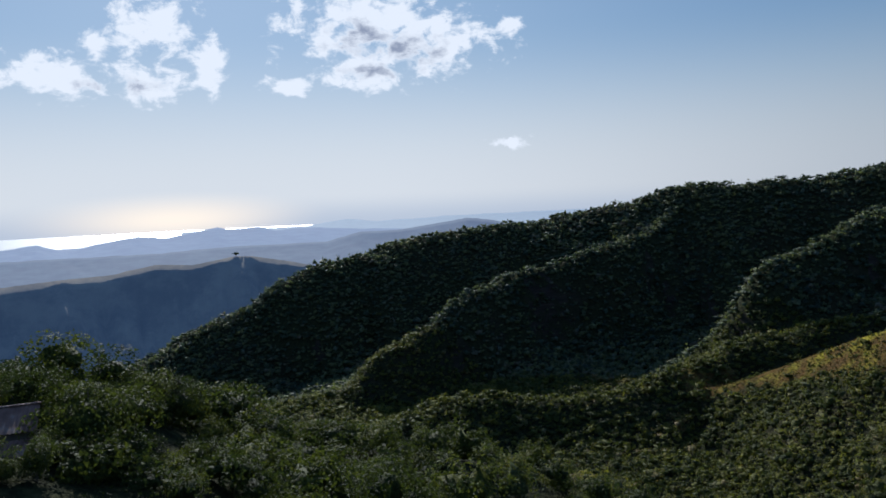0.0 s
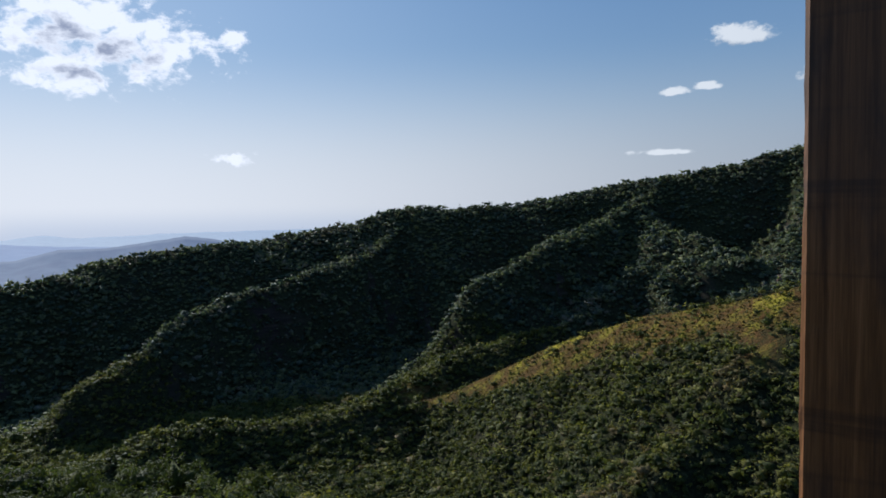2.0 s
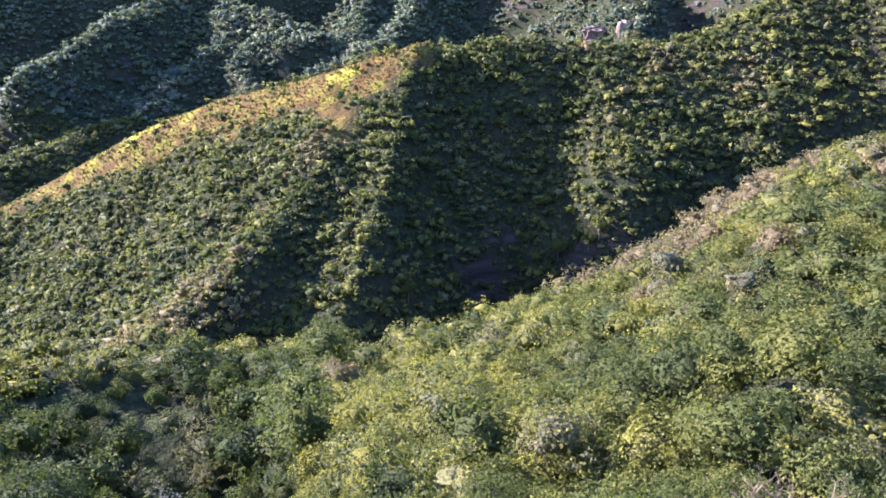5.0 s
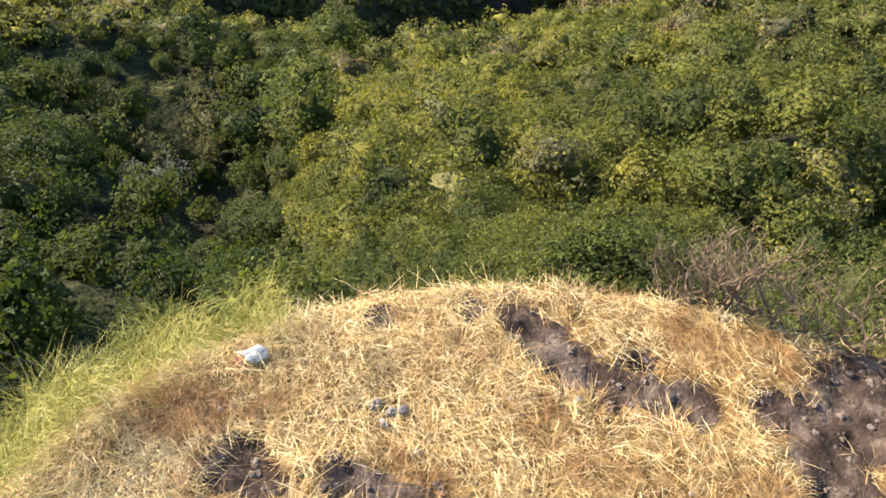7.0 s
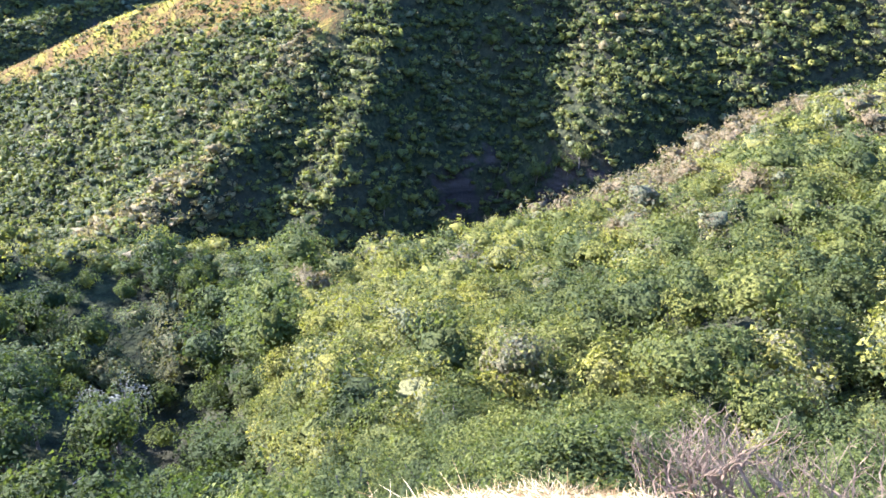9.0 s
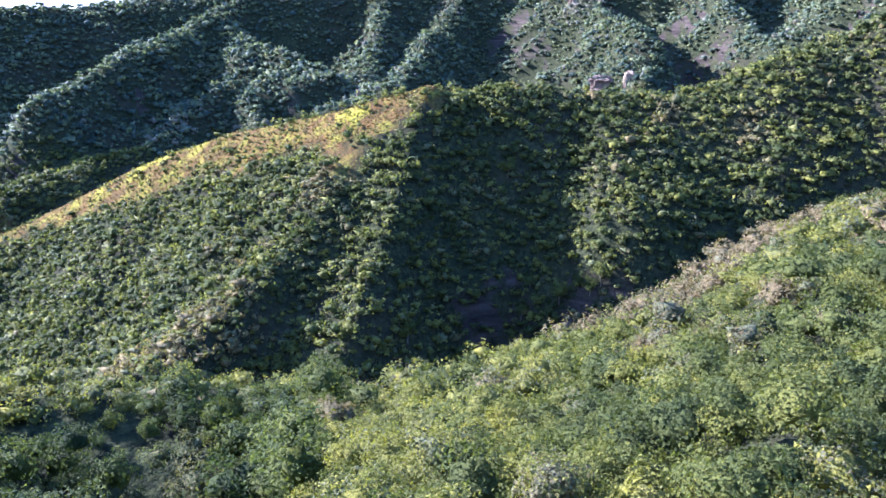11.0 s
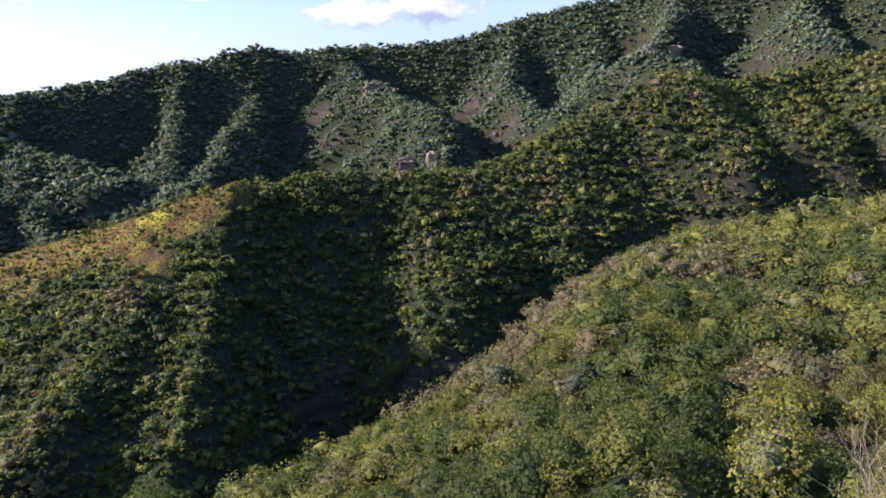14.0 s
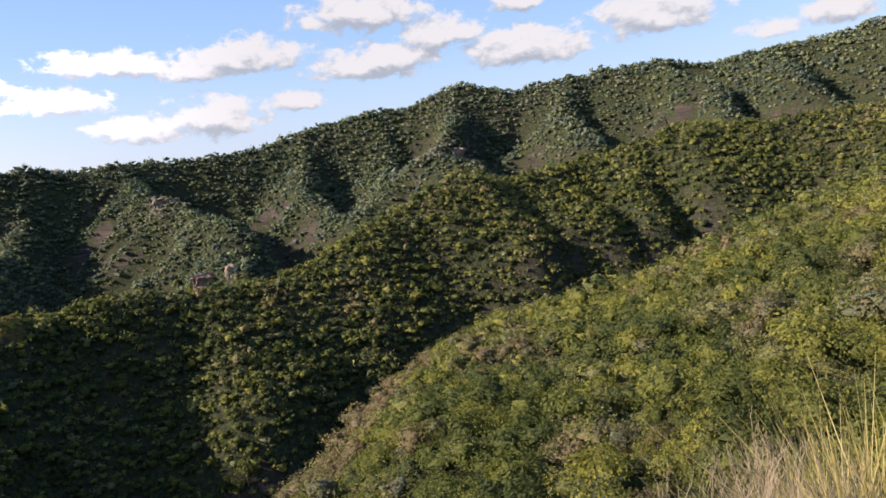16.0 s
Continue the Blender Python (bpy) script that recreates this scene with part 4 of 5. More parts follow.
# ---- dry grass and straw ----
def blades(px, py, pz, length, width, lean, seed, head=None, bend=0.5):
    """Thin bent blades; lean 0 upright, 1 lying flat."""
    g = np.random.default_rng(seed)
    n = len(px)
    t = head if head is not None else g.uniform(0, math.tau, n)
    flat = np.stack([np.cos(t), np.sin(t), np.zeros(n)], 1)
    up = np.array([0, 0, 1.0])
    d0 = unit(flat * lean[:, None] + up * (1.02 - lean[:, None]))
    d1 = unit(d0 + flat * bend - up * bend * 0.5 + g.normal(size=(n, 3)) * 0.15)
    w = np.stack([-np.sin(t), np.cos(t), g.normal(size=n) * 0.5], 1) * width[:, None]
    p0 = np.stack([px, py, pz], 1)
    p1 = p0 + d0 * length[:, None] * 0.55
    p2 = p1 + d1 * length[:, None] * 0.45
    p2[:, 2] = np.maximum(p2[:, 2], pz + 0.005)
    v = np.stack([p0 - w, p0 + w, p1 + w, p1 - w, p2 + w * 0.3, p2 - w * 0.3], 1).reshape(-1, 3)
    o = np.arange(n)[:, None] * 6
    f = np.concatenate([o + np.array([[0, 1, 2, 3]]), o + np.array([[3, 2, 4, 5]])], 0)
    return v, f, np.tile(g.random(n), 2)


def grass_material(name, stops, rust=False):
    m, n = material(name)
    tone = n.add("ShaderNodeAttribute", attribute_name="tone").outputs["Fac"]
    pos = n.add("ShaderNodeNewGeometry").outputs["Position"]
    t = n.math("ADD", n.math("MULTIPLY", tone, 0.7), n.math("MULTIPLY", n.noise(pos, 1.3, 4), 0.45))
    col = n.ramp(t, stops)
    if rust:
        col = n.mix(n.step(n.noise(pos, 1.1, 4, 0.6), 0.50, 0.62, 0.0, 0.8), col, (0.22, 0.095, 0.028, 1))
    dif = n.add("ShaderNodeBsdfPrincipled", {"Base Color": col, "Roughness": 0.6, "Specular IOR Level": 0.3})
    tra = n.add("ShaderNodeBsdfTranslucent", {"Color": col})
    out = n.add("ShaderNodeMixShader", {0: 0.25, 1: dif.outputs[0], 2: tra.outputs[0]})
    n.add("ShaderNodeOutputMaterial", {"Surface": out.outputs[0]})
    return m


STRAW = grass_material("dry_straw", [(0.15, (0.085, 0.040, 0.014)), (0.34, (0.28, 0.160, 0.050)), (0.60, (0.54, 0.375, 0.145)), (0.95, (0.80, 0.66, 0.38))], True)
GREEN_GRASS = grass_material("yellow_green_grass", [(0.2, (0.055, 0.065, 0.009)), (0.5, (0.16, 0.158, 0.018)), (0.8, (0.30, 0.25, 0.05))])
GOLD_GRASS = grass_material("golden_tall_grass", [(0.2, (0.10, 0.085, 0.018)), (0.5, (0.21, 0.16, 0.038)), (0.9, (0.36, 0.285, 0.11))])


def grass(name, label, v, f, tone, mat):
    me = fast_mesh(name, v, f, False, {"tone": tone})
    me.materials.append(mat)
    return tagged(new(name, me), label, "grass", kind="stuff")


g = np.random.default_rng(81)
n = 60000
az = g.uniform(-20, 135, n)
edge = np.interp(az, KNOLL_AZ, KNOLL_EDGE)
d = np.sqrt(g.uniform(0.8, 1, n) * 0 + g.uniform(1.0, (edge + 0.15) ** 2))
px, py = d * np.sin(np.radians(az)), d * np.cos(np.radians(az))
bare = bare_part(px, py)
keep = g.random(n) > bare * 1.25
px, py = px[keep], py[keep]
n = len(px)
tuft = np.clip(fbm(px * 1.6, py * 1.6, 3) * 3.2 + 0.1, 0, 1)
lean = np.clip(0.97 - 0.45 * tuft * g.random(n), 0.3, 1)
comb = 6 * fbm(px * 0.9, py * 0.9, 2) * math.pi + g.normal(size=n) * 1.3
pz = ground_z(px, py) + 0.02 + 0.10 * tuft * g.random(n) + 0.03 * g.random(n)
v, f, tone = blades(px, py, pz, g.uniform(0.04, 0.20, n) * (1 + 0.8 * (g.random(n) < 0.1) + 2.2 * (g.random(n) < 0.012)), g.uniform(0.0008, 0.0017, n), lean, 82, comb, 0.5)
grass("straw", "matted dry golden straw lying over the knoll", v, f, tone, STRAW)

# tufts that stand up out of the mat
tufts = 150
az = g.uniform(5, 118, tufts)
d = np.sqrt(g.uniform(1.5, (np.interp(az, KNOLL_AZ, KNOLL_EDGE) + 0.1) ** 2))
hx_, hy_ = d * np.sin(np.radians(az)), d * np.cos(np.radians(az))
keep = bare_part(hx_, hy_) < 0.25
hx_, hy_ = hx_[keep], hy_[keep]
each = 80
n = len(hx_) * each
size = np.repeat(g.uniform(0.5, 1.3, len(hx_)), each)
out = g.uniform(0, math.tau, n)
px = np.repeat(hx_, each) + np.cos(out) * 0.07 * size * g.random(n)
py = np.repeat(hy_, each) + np.sin(out) * 0.07 * size * g.random(n)
v, f, tone = blades(px, py, ground_z(px, py) - 0.01, g.uniform(0.10, 0.30, n) * size, g.uniform(0.0008, 0.0016, n), g.uniform(0.35, 0.95, n), 85, out + g.normal(size=n) * 0.5, 0.8)
grass("straw_tufts", "dry tufts standing up out of the matted straw", v, f, np.clip(0.5 * tone + np.tile(np.repeat(g.random(len(hx_)), each), 2) * 0.5, 0, 1), STRAW)

clumps = 420
az = g.uniform(-14, 37, clumps)
d = np.interp(az, KNOLL_AZ, KNOLL_EDGE) + 0.1 + 5.0 * g.random(clumps) ** 1.5
hx_, hy_ = d * np.sin(np.radians(az)), d * np.cos(np.radians(az))
each = 100
n = clumps * each
size = np.repeat(g.uniform(0.6, 1.25, clumps), each)
out = g.uniform(0, math.tau, n)
px = np.repeat(hx_, each) + np.cos(out) * 0.24 * size * g.random(n)
py = np.repeat(hy_, each) + np.sin(out) * 0.24 * size * g.random(n)
tall_ = np.repeat((g.random(clumps) < 0.6) * g.uniform(0.2, 0.75, clumps), each) * g.random(n)
v, f, tone = blades(px, py, ground_z(px, py) - 0.04 + tall_, g.uniform(0.10, 0.36, n) * size, g.uniform(0.0009, 0.0019, n), g.uniform(0.15, 0.95, n), 83, out + g.normal(size=n) * 0.4, 0.6)
grass("slope_grass", "feathery yellow-green grass in clumps below the edge of the knoll", v, f, np.clip(0.45 * tone + np.tile(np.repeat(g.random(clumps), each), 2) * 0.55, 0, 1), GREEN_GRASS)

n = 5200
az = np.concatenate([g.normal(109.5, 3.2, n // 2), g.uniform(97, 122, n - n // 2)])
d = 7.2 + 1.4 * g.random(n)
px, py = d * np.sin(np.radians(az)), d * np.cos(np.radians(az))
v, f, tone = blades(px, py, ground_z(px, py) - 0.05, g.uniform(1.3, 3.4, n) * np.clip(1.05 - np.abs(az - 113) / 17, 0.2, 1), g.uniform(0.003, 0.007, n), g.uniform(0.02, 0.4, n), 84, None, 0.35)
grass("tall_grass", "tall golden dry grass beside the bare bushes", v, f, tone, GOLD_GRASS)


# ---- litter on the straw ----
def crumpled(name, label, az, dist, size, mat, seed, up=0.05):
    rnd = random.Random(seed)
    bm = bmesh.new()
    bmesh.ops.create_icosphere(bm, subdivisions=3, radius=1.0)
    for v in bm.verts:
        k = 0.75 + 0.5 * noise.noise(v.co * 1.7 + Vector((seed, 0, 0))) + 0.28 * noise.noise(v.co * 4.5 + Vector((0, seed, 0)))
        v.co = Vector((v.co.x * size[0], v.co.y * size[1], v.co.z * size[2])) * k
    ob = tagged(part(name, bm, mat), label, "litter")
    ob.location = polar(az, dist, up)
    ob.rotation_euler = (0, 0, rnd.uniform(0, 6))
    return ob


def plastic(name, col):
    m, n = material(name)
    tc = n.add("ShaderNodeTexCoord").outputs["Object"]
    c = n.mix(n.step(n.noise(tc, 9.0, 4), 0.35, 0.65), (*[0.72 * a for a in col], 1), (*col, 1))
    b = n.add("ShaderNodeBsdfPrincipled", {"Base Color": c, "Roughness": 0.35})
    thin = n.add("ShaderNodeBsdfTranslucent", {"Color": c})
    n.add("ShaderNodeOutputMaterial", {"Surface": n.add("ShaderNodeMixShader", {0: 0.45, 1: b.outputs[0], 2: thin.outputs[0]}).outputs[0]})
    return m


WHITE_BAG, RED_BAG, GREY_PAPER = plastic("white_plastic", (0.70, 0.70, 0.68)), plastic("red_plastic", (0.55, 0.09, 0.06)), plastic("grey_paper", (0.30, 0.26, 0.22))
bag = crumpled("plastic_bag", "crumpled white plastic bag with a red end on the straw", 33.8, 3.5, (0.15, 0.075, 0.06), WHITE_BAG, 3)
bag.rotation_euler = (0, 0, radians(-28))
bm = bmesh.new()
bmesh.ops.create_icosphere(bm, subdivisions=2, radius=1.0)
for v in bm.verts:
    v.co = Vector((v.co.x * 0.05 - 0.12, v.co.y * 0.05 - 0.02, v.co.z * 0.035 - 0.02)) * (0.9 + 0.4 * noise.noise(v.co * 2.5))
part("red_end", bm, RED_BAG, bag, "torn red plastic end")
for k, (a, d, w) in enumerate([(49.2, 3.05, 0.07), (51.6, 3.0, 0.06), (53.0, 3.02, 0.065), (50.6, 2.9, 0.05), (66.7, 3.35, 0.035), (74.7, 3.6, 0.045), (56, 2.72, 0.04), (91, 3.4, 0.03), (29, 3.1, 0.03)]):
    crumpled("paper_scrap", "crumpled grey-white scrap of paper in the straw", a, d, (w, w * 0.7, w * 0.55), GREY_PAPER, 10 + k, 0.035)

# clods and stones on the bare earth
CLOD = bark_material("dark_clods", (0.040, 0.028, 0.021), (0.15, 0.115, 0.090))
STONE = bark_material("pale_stones", (0.045, 0.033, 0.024), (0.12, 0.088, 0.064))
rnd = random.Random(91)
clods = []
for k in range(10):
    bm = bmesh.new()
    bmesh.ops.create_icosphere(bm, subdivisions=2, radius=1.0)
    for v in bm.verts:
        v.co *= 0.8 + 0.55 * noise.noise(v.co * 1.6 + Vector((k * 3.1, 0, 0))) + 0.2 * noise.noise(v.co * 4 + Vector((k, 0, 0)))
        v.co.z *= 0.6
    me = bpy.data.meshes.new("clod")
    bm.to_mesh(me)
    bm.free()
    me.materials.append(STONE if k > 6 else CLOD)
    clods.append(me)
for k in range(300):
    a, d, w = BARE[rnd.randrange(len(BARE))]
    c = Vector((d * math.sin(radians(a)), d * math.cos(radians(a)), 0)) + Vector((rnd.gauss(0, 0.5), rnd.gauss(0, 0.5), 0)) * w
    c.z = float(ground_z(np.array([c.x]), np.array([c.y]))[0])
    size = 0.010 + 0.045 * rnd.random() ** 3
    pale = k % 10 > 6
    ob = tagged(new("stone" if pale else "clod", clods[k % 10]), "pale stone on the trodden earth" if pale else "dark clod of earth on the trodden ground", "stone" if pale else "clod", "stones on the knoll" if pale else "clods on the knoll")
    ob.matrix_basis = Matrix.Translation(c) @ Matrix.Rotation(rnd.uniform(0, 6), 4, "Z") @ Matrix.Diagonal((size, size * rnd.uniform(0.7, 1.2), size, 1))


# ---- rock outcrops on the far ridge ----
def rock_material():
    m, n = material("layered_sandstone")
    pos = n.add("ShaderNodeNewGeometry").outputs["Position"]
    lay = n.noise(n.add("ShaderNodeMapping", {"Vector": pos, "Scale": (0.03, 0.03, 0.9)}).outputs[0], 1.0, 5, 0.6)
    col = n.ramp(lay, [(0.3, (0.085, 0.050, 0.034)), (0.55, (0.15, 0.094, 0.062)), (0.75, (0.22, 0.16, 0.115))])
    col = n.mix(n.step(n.noise(pos, 0.25, 5), 0.5, 0.7), col, (0.05, 0.06, 0.03, 1))
    b = n.add("ShaderNodeBsdfPrincipled", {"Base Color": col, "Roughness": 0.9, "Normal": n.add("ShaderNodeBump", {"Strength": 1.0, "Distance": 0.6, "Height": n.noise(pos, 1.2, 6, 0.65)}).outputs[0]})
    n.add("ShaderNodeOutputMaterial", {"Surface": b.outputs[0]})
    return m


ROCK = rock_material()
PALE_ROCK = bark_material("pale_sandstone", (0.11, 0.070, 0.045), (0.30, 0.215, 0.145))


def outcrop(label, az, el, width, height_m, seed):
    """A weathered cliff: uneven ledges, cracks and a crumbling rim."""
    bm = bmesh.new()
    bmesh.ops.create_icosphere(bm, subdivisions=4, radius=1.0)
    o = Vector((seed * 3.7, seed * 1.3, 0))
    for v in bm.verts:
        c = v.co.copy()
        e = Vector([math.copysign(abs(a) ** 0.6, a) for a in c])
        q = 1 + 0.35 * noise.noise(c * 1.7 + o) + 0.16 * noise.noise(c * 5 + o) + 0.07 * noise.noise(c * 13 + o)
        lay = (e.z * 3.2 + 0.5 * noise.noise(c * 1.5 + o)) % 1.0
        q *= 0.84 + 0.22 * lay ** 0.6
        q *= 1 - 0.22 * max(0.0, 0.35 - abs(noise.noise(Vector((c.x * 3.5, c.y * 3.5, c.z * 0.7)) + o)))
        v.co = Vector((e.x * width / 2 * q, e.y * width / 3 * q, e.z * height_m / 2 * (1 + 0.3 * noise.noise(Vector((c.x * 3, c.y * 3, 0)) + o)) + height_m * 0.4))
    ob = tagged(part("rock_outcrop", bm, PALE_ROCK if "pale" in label else ROCK), label, "rock")
    ob.matrix_basis = Matrix.Translation(sight(az, el, 430, -0.58 * height_m) - Vector((math.sin(radians(az)), math.cos(radians(az)), 0)) * 2) @ Matrix.Rotation(-radians(az), 4, "Z")
    return ob


outcrop("layered reddish sandstone crag among the trees", 62.6, 2.0, 15, 15, 1)
outcrop("pale eroded cliff at the foot of a spur", 67.0, -3.6, 9, 17, 2)
outcrop("brown cliff at the foot of a spur", 65.0, -3.8, 16, 12, 8)
outcrop("brown cliff at the foot of a spur", 46.6, -5.4, 9, 11, 3)
outcrop("brown earthy cliff below the far crest", 52.6, 2.6, 15, 14, 4)
outcrop("reddish cliff below the far crest", 96.4, 3.6, 13, 14, 5)
outcrop("reddish cliff on the far ridge", 83.0, 4.2, 16, 11, 6)
outcrop("reddish cliff on the far ridge", 85.2, 4.0, 14, 10, 7)


# ---- house among the trees ----
def corrugated_material():
    m, n = material("weathered_sheet_metal")
    tc = n.add("ShaderNodeTexCoord").outputs["Object"]
    col = n.ramp(n.noise(tc, 0.9, 5), [(0.35, (0.085, 0.040, 0.028)), (0.55, (0.15, 0.080, 0.058)), (0.68, (0.20, 0.15, 0.125))])
    b = n.add("ShaderNodeBsdfPrincipled", {"Base Color": col, "Roughness": 0.85})
    n.add("ShaderNodeOutputMaterial", {"Surface": b.outputs[0]})
    return m


def plaster_material():
    m, n = material("dull_plaster")
    tc = n.add("ShaderNodeTexCoord").outputs["Object"]
    b = n.add("ShaderNodeBsdfPrincipled", {"Base Color": n.ramp(n.noise(tc, 1.2, 6), [(0.3, (0.12, 0.09, 0.07)), (0.7, (0.20, 0.16, 0.13))]), "Roughness": 0.9})
    n.add("ShaderNodeOutputMaterial", {"Surface": b.outputs[0]})
    return m


SHEET, PLASTER = corrugated_material(), plaster_material()


def slope_sheet(x0, x1, y0, z0, y1, z1, waves):
    """A corrugated sheet from its eave (y0, z0) to its ridge (y1, z1)."""
    bm = bmesh.new()
    n = waves * 4
    rows = []
    for (yy, zz) in ((y0, z0), (y1, z1)):
        rows.append([[bm.verts.new((x0 + (x1 - x0) * k / n, yy, zz + 0.03 * math.sin(k * math.pi / 2) - t)) for k in range(n + 1)] for t in (0.0, 0.02)])
    for k in range(n):
        bm.faces.new((rows[0][0][k], rows[0][0][k + 1], rows[1][0][k + 1], rows[1][0][k]))
        bm.faces.new((rows[0][1][k], rows[1][1][k], rows[1][1][k + 1], rows[0][1][k + 1]))
    return bm


def box(size, at_):
    bm = bmesh.new()
    bmesh.ops.create_cube(bm, size=1.0, matrix=Matrix.Translation(at_) @ Matrix.Diagonal((*size, 1)))
    bmesh.ops.bevel(bm, geom=bm.edges[:], offset=0.03, segments=1, affect="EDGES")
    return bm


house = tagged(new("house"), "small house with a weathered sheet-metal roof among trees", "house")
house.matrix_basis = pose(hx, hy, -15.2, 0, 0, 34 - 12)
part("wall", box((6.4, 4.6, 4.6), (0, 0, 2.0)), PLASTER, house)
part("roof", slope_sheet(-3.7, 3.7, -2.9, 4.35, 0, 5.6, 24), SHEET, house)
part("roof", slope_sheet(-3.7, 3.7, 2.9, 4.35, 0, 5.6, 24), SHEET, house)
part("ridge_cap", box((7.5, 0.34, 0.06), (0, 0, 5.66)), SHEET, house, "pale metal ridge cap")
part("porch_roof", slope_sheet(-1.0, 4.2, -5.0, 3.2, -3.0, 3.9, 18), SHEET, house)
part("porch_post", box((0.14, 0.14, 3.6), (4.0, -4.8, 1.5)), BARK, house)
part("porch_post", box((0.14, 0.14, 3.6), (-0.8, -4.8, 1.5)), BARK, house)


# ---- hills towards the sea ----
# haze over the distant hills is put in as a blue glow of their surface
def distance_material(name, base, haze_glow):
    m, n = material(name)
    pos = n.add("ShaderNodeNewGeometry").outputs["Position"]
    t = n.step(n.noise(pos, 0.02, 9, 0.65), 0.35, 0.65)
    b = n.add("ShaderNodeBsdfPrincipled", {"Base Color": n.mix(t, (*[0.4 * a for a in base], 1), (*base, 1)), "Roughness": 1.0, "Emission Color": (*haze_glow, 1), "Emission Strength": 1.0})
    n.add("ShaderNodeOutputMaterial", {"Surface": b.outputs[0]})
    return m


def far_hills(name, label, dist, line, base, haze_glow, seed, low=-135.0, relief=0.12):
    """A range of hills: a crest line with slopes to both sides."""
    az = np.arange(line[0][0] - 8, line[-1][0] + 6, 0.12)
    el = np.interp(az, [p[0] for p in line], [p[1] for p in line]) + 0.10 * fbm(az * 1.3 + seed, az * 0 + seed, 5)
    rows = []
    top = EYE + dist * np.tan(np.radians(el))
    for back in (*np.linspace(-0.26, 0.0, 16), 0.05, 0.15):
        share = 1 - (abs(back) / (0.26 if back < 0 else 0.15)) ** 0.9
        rib = 1 - np.abs(2 * value_noise(az * 0.55 + 9 * back + seed, az * 0 + seed)[None][0] - 1)
        d = dist * (1 + back)
        rows.append(np.stack([d * np.sin(np.radians(az)), d * np.cos(np.radians(az)), low + (top - low) * share * (1 - relief * (rib - 0.3 + 0.8 * fbm(az * 1.6, az * 0 + 9 * back, 3)) * (back < -0.02) * 4 * share * (1 - share))], 1))
    v = np.concatenate(rows)
    k = len(az)
    f = np.array([[r * k + i, r * k + i + 1, (r + 1) * k + i + 1, (r + 1) * k + i] for r in range(len(rows) - 1) for i in range(k - 1)])
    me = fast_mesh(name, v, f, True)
    me.materials.append(distance_material(name, base, haze_glow))
    return tagged(new(name, me), label, "hills", kind="structure")


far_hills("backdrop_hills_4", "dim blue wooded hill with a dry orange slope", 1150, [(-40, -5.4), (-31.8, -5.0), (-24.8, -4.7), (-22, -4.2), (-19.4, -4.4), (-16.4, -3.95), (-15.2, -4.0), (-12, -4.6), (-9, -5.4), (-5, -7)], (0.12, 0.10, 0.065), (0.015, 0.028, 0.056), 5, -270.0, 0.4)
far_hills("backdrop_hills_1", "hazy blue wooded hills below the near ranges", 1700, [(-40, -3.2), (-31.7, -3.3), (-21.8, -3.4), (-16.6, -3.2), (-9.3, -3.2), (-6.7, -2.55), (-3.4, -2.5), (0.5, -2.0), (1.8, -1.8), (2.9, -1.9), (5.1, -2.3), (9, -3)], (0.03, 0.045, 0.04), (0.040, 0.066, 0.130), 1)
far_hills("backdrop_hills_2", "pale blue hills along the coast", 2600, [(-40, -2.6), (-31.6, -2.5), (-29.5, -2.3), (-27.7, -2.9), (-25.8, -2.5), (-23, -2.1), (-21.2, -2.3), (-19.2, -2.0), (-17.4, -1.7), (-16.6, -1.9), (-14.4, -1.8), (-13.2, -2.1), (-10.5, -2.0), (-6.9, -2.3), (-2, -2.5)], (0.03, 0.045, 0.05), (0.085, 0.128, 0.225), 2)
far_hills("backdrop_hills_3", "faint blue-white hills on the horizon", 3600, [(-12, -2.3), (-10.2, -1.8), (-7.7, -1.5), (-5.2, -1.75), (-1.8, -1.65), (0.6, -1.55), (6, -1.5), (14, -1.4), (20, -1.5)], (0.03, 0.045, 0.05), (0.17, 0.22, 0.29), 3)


def water_material():
    m, n = material("sea_water")
    pos = n.add("ShaderNodeNewGeometry").outputs["Position"]
    bump = n.add("ShaderNodeBump", {"Strength": 0.3, "Distance": 3.0, "Height": n.noise(pos, 0.02, 4)})
    b = n.add("ShaderNodeBsdfPrincipled", {"Base Color": (0.10, 0.14, 0.18, 1), "Roughness": 0.45, "Specular IOR Level": 0.5, "Normal": bump.outputs[0]})
    n.add("ShaderNodeOutputMaterial", {"Surface": b.outputs[0]})
    return m


sea_az = np.radians(np.arange(-60, 41, 2.0))
v = np.concatenate([np.stack([r * np.sin(sea_az), r * np.cos(sea_az), np.full(len(sea_az), -152.0)], 1) for r in (2000, 3000, 4000, 4950)])
k = len(sea_az)
f = np.array([[r * k + i, (r + 1) * k + i, (r + 1) * k + i + 1, r * k + i + 1] for r in range(3) for i in range(k - 1)])
me = fast_mesh("water", v, f[:, ::-1], True)
me.materials.append(water_material())
tagged(new("water", me), "pale hazy sea beyond the coastal hills", "sea", kind="structure")


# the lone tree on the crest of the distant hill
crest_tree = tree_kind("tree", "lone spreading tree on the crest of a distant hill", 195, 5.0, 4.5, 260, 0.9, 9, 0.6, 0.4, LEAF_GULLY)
crest_tree.location = at(-16.2, 1150, -4.05)

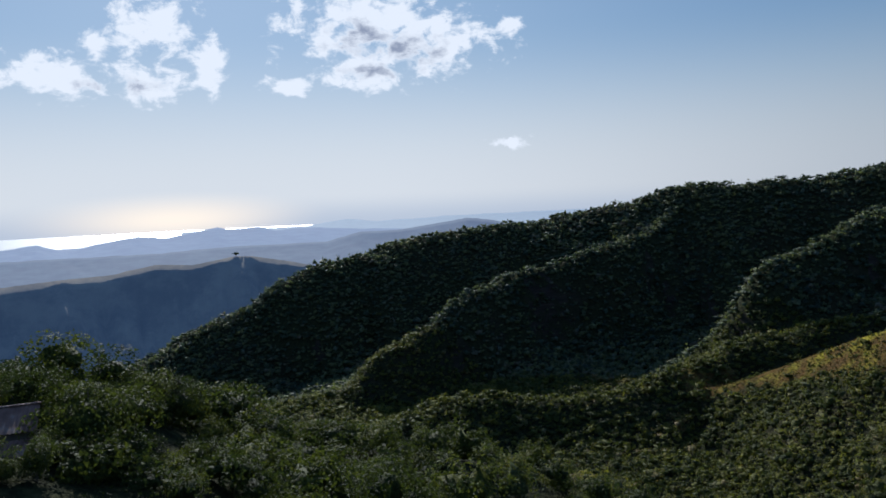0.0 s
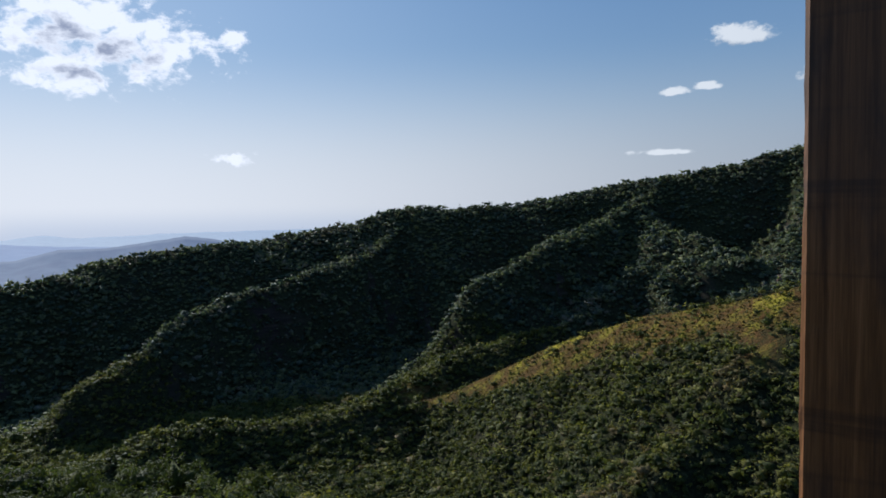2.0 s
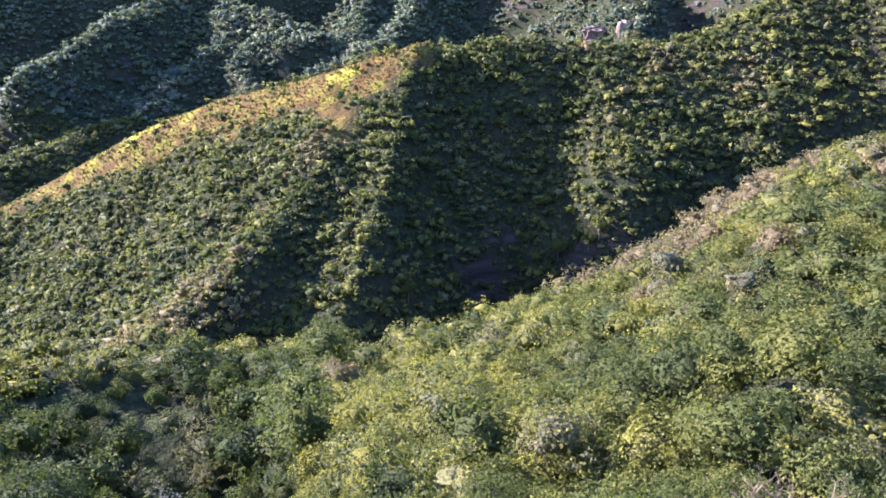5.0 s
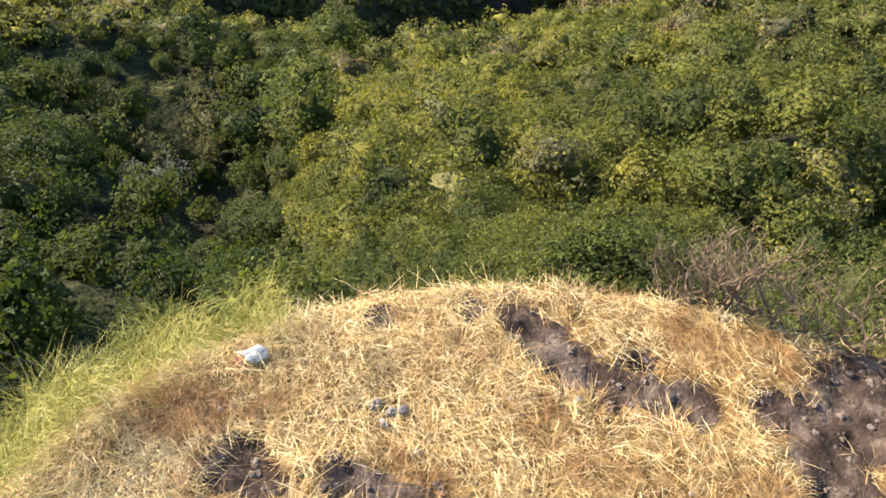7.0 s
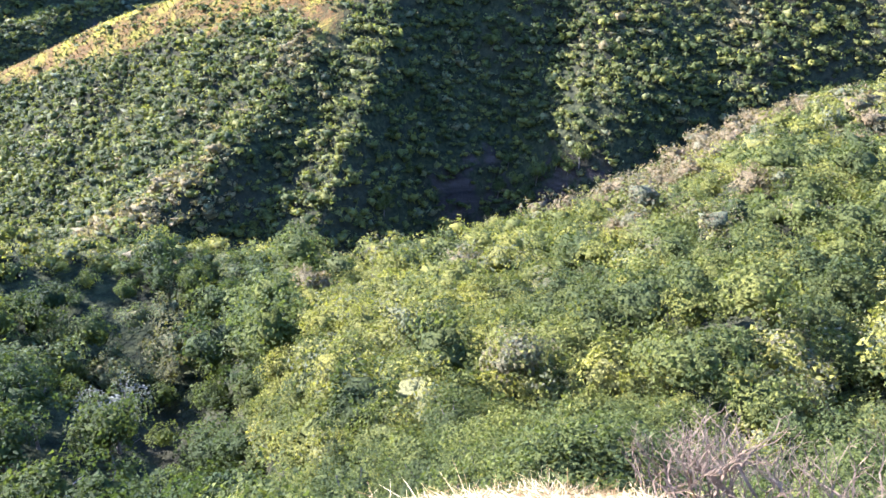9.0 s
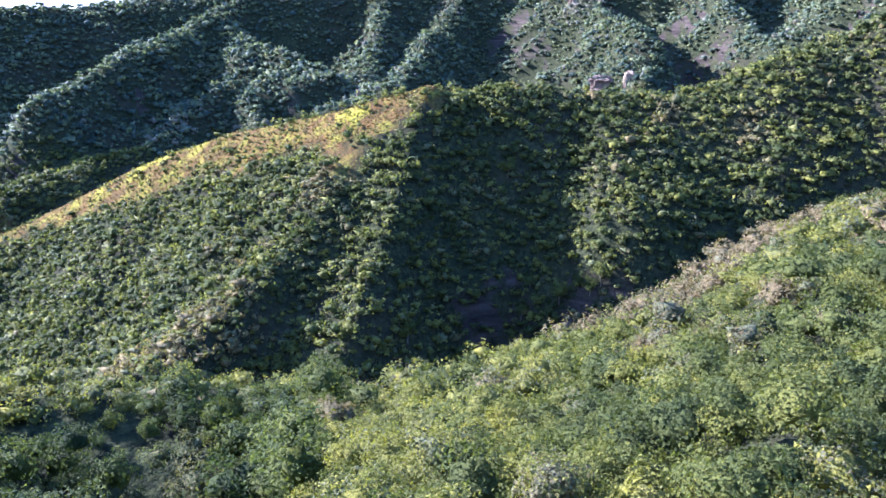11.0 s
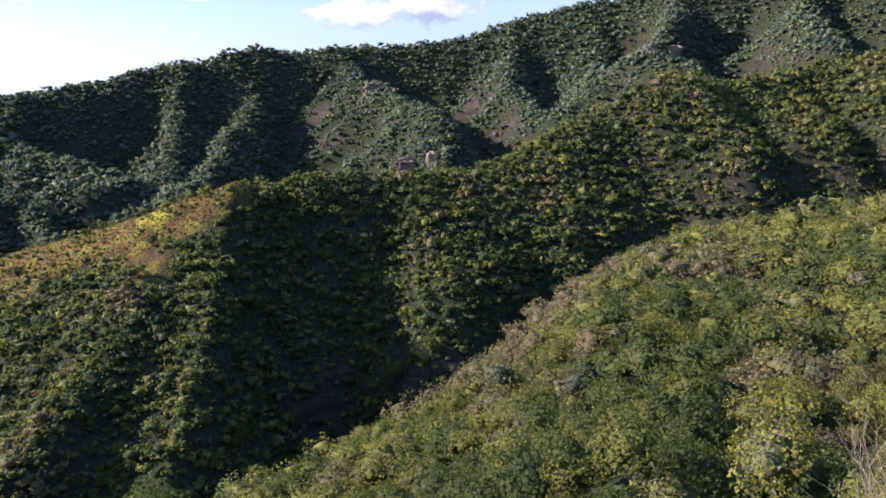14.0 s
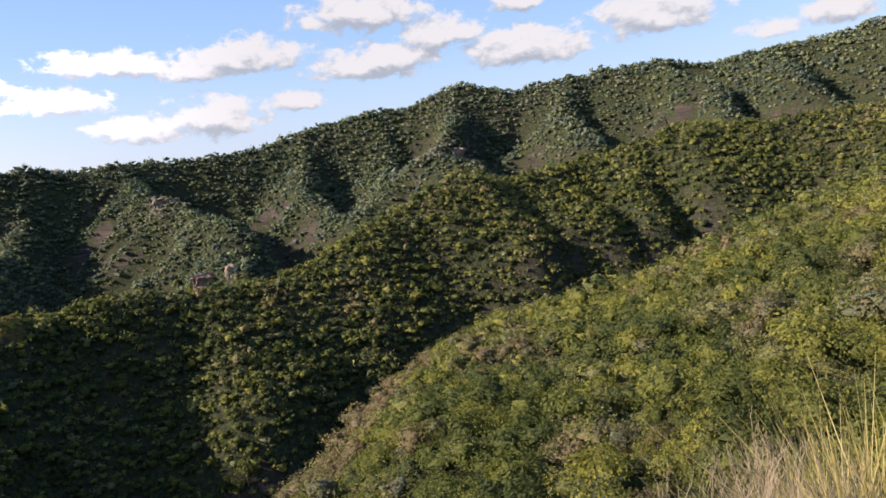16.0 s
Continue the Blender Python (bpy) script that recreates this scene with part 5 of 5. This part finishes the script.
# ---- wooden post ----
def wood_material():
    m, n = material("dark_stained_timber")
    tc = n.add("ShaderNodeTexCoord").outputs["Object"]
    xyz = n.add("ShaderNodeSeparateXYZ", {0: tc})
    grain = n.noise(n.add("ShaderNodeMapping", {"Vector": tc, "Scale": (95, 95, 2.2)}).outputs[0], 1.0, 7, 0.65, 0.4)
    fine = n.noise(n.add("ShaderNodeMapping", {"Vector": tc, "Scale": (420, 420, 14)}).outputs[0], 1.0, 4, 0.6)
    blot = n.noise(n.add("ShaderNodeMapping", {"Vector": tc, "Scale": (14, 14, 5)}).outputs[0], 1.0, 5, 0.6)
    bands = n.noise(n.add("ShaderNodeMapping", {"Vector": tc, "Scale": (1.5, 1.5, 26)}).outputs[0], 1.0, 4, 0.6)
    col = n.ramp(n.math("ADD", n.math("MULTIPLY", grain, 0.7), n.math("MULTIPLY", fine, 0.3)), [(0.32, (0.034, 0.015, 0.006)), (0.50, (0.130, 0.056, 0.018)), (0.70, (0.26, 0.118, 0.042))])
    col = n.mix(n.step(blot, 0.46, 0.66, 0.0, 0.7), col, (0.030, 0.020, 0.015, 1))
    col = n.mix(n.step(bands, 0.54, 0.66, 0.0, 0.55), col, (0.028, 0.017, 0.012, 1))
    # one side painted a darker red to shade it against the front
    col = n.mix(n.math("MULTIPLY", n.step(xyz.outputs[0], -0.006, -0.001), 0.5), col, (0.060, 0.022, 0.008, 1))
    # the upper half is weathered grey, and its planed side is worn smooth
    upper = n.step(n.math("ADD", xyz.outputs[2], n.math("MULTIPLY", blot, 0.10)), 1.12, 1.34)
    col = n.mix(n.math("MULTIPLY", upper, 0.3), col, n.mix(grain, (0.035, 0.030, 0.028, 1), (0.15, 0.125, 0.11, 1)))
    saw = n.noise(n.add("ShaderNodeMapping", {"Vector": tc, "Scale": (12, 12, 190)}).outputs[0], 1.0, 3, 0.6, 0.3)
    side = n.step(xyz.outputs[0], -0.006, -0.001)
    worn = n.math("MULTIPLY", side, n.step(n.math("ADD", xyz.outputs[2], n.math("MULTIPLY", saw, 0.01)), 1.245, 1.255))
    rough = n.math("SUBTRACT", n.math("ADD", 0.62, n.math("MULTIPLY", grain, 0.25)), n.math("MULTIPLY", worn, 0.40))
    relief = n.math("ADD", n.math("MULTIPLY", grain, 0.8), n.math("MULTIPLY", saw, n.math("ADD", 0.12, n.math("MULTIPLY", worn, 1.6))))
    bump = n.add("ShaderNodeBump", {"Strength": 0.55, "Distance": 0.0015, "Height": relief})
    b = n.add("ShaderNodeBsdfPrincipled", {"Base Color": col, "Roughness": rough, "Specular IOR Level": n.math("ADD", 0.10, n.math("MULTIPLY", worn, 0.6)), "Normal": bump.outputs[0]})
    n.add("ShaderNodeOutputMaterial", {"Surface": b.outputs[0]})
    return m


POST = 0.10
bm = bmesh.new()
rings = []
segs = 420
for k in range(segs + 1):
    z = -3.5 + 7.0 * k / segs
    ring = []
    for i, (cx_, cy_, ux, uy) in enumerate(((-POST, 0, 1, 0), (0, 0, 0, 1), (0, POST, -1, 0), (-POST, POST, 0, -1))):
        for t in (0.004, 0.03, 0.07, 0.096):
            wob = 0.0012 * noise.noise(Vector((i * 7.0, t * 30, z * 6))) + (0.0016 * noise.noise(Vector((i * 3.0 + 1, 0, z * 32))) if t in (0.004, 0.096) else 0.0)
            ring.append(bm.verts.new((cx_ + ux * t - uy * wob * -1, cy_ + uy * t + ux * wob, z)))
    rings.append(ring)
for a, b in zip(rings[:-1], rings[1:]):
    for i in range(16):
        bm.faces.new((a[i], a[(i + 1) % 16], b[(i + 1) % 16], b[i]))
bm.faces.new(rings[0][::-1])
bm.faces.new(rings[-1])
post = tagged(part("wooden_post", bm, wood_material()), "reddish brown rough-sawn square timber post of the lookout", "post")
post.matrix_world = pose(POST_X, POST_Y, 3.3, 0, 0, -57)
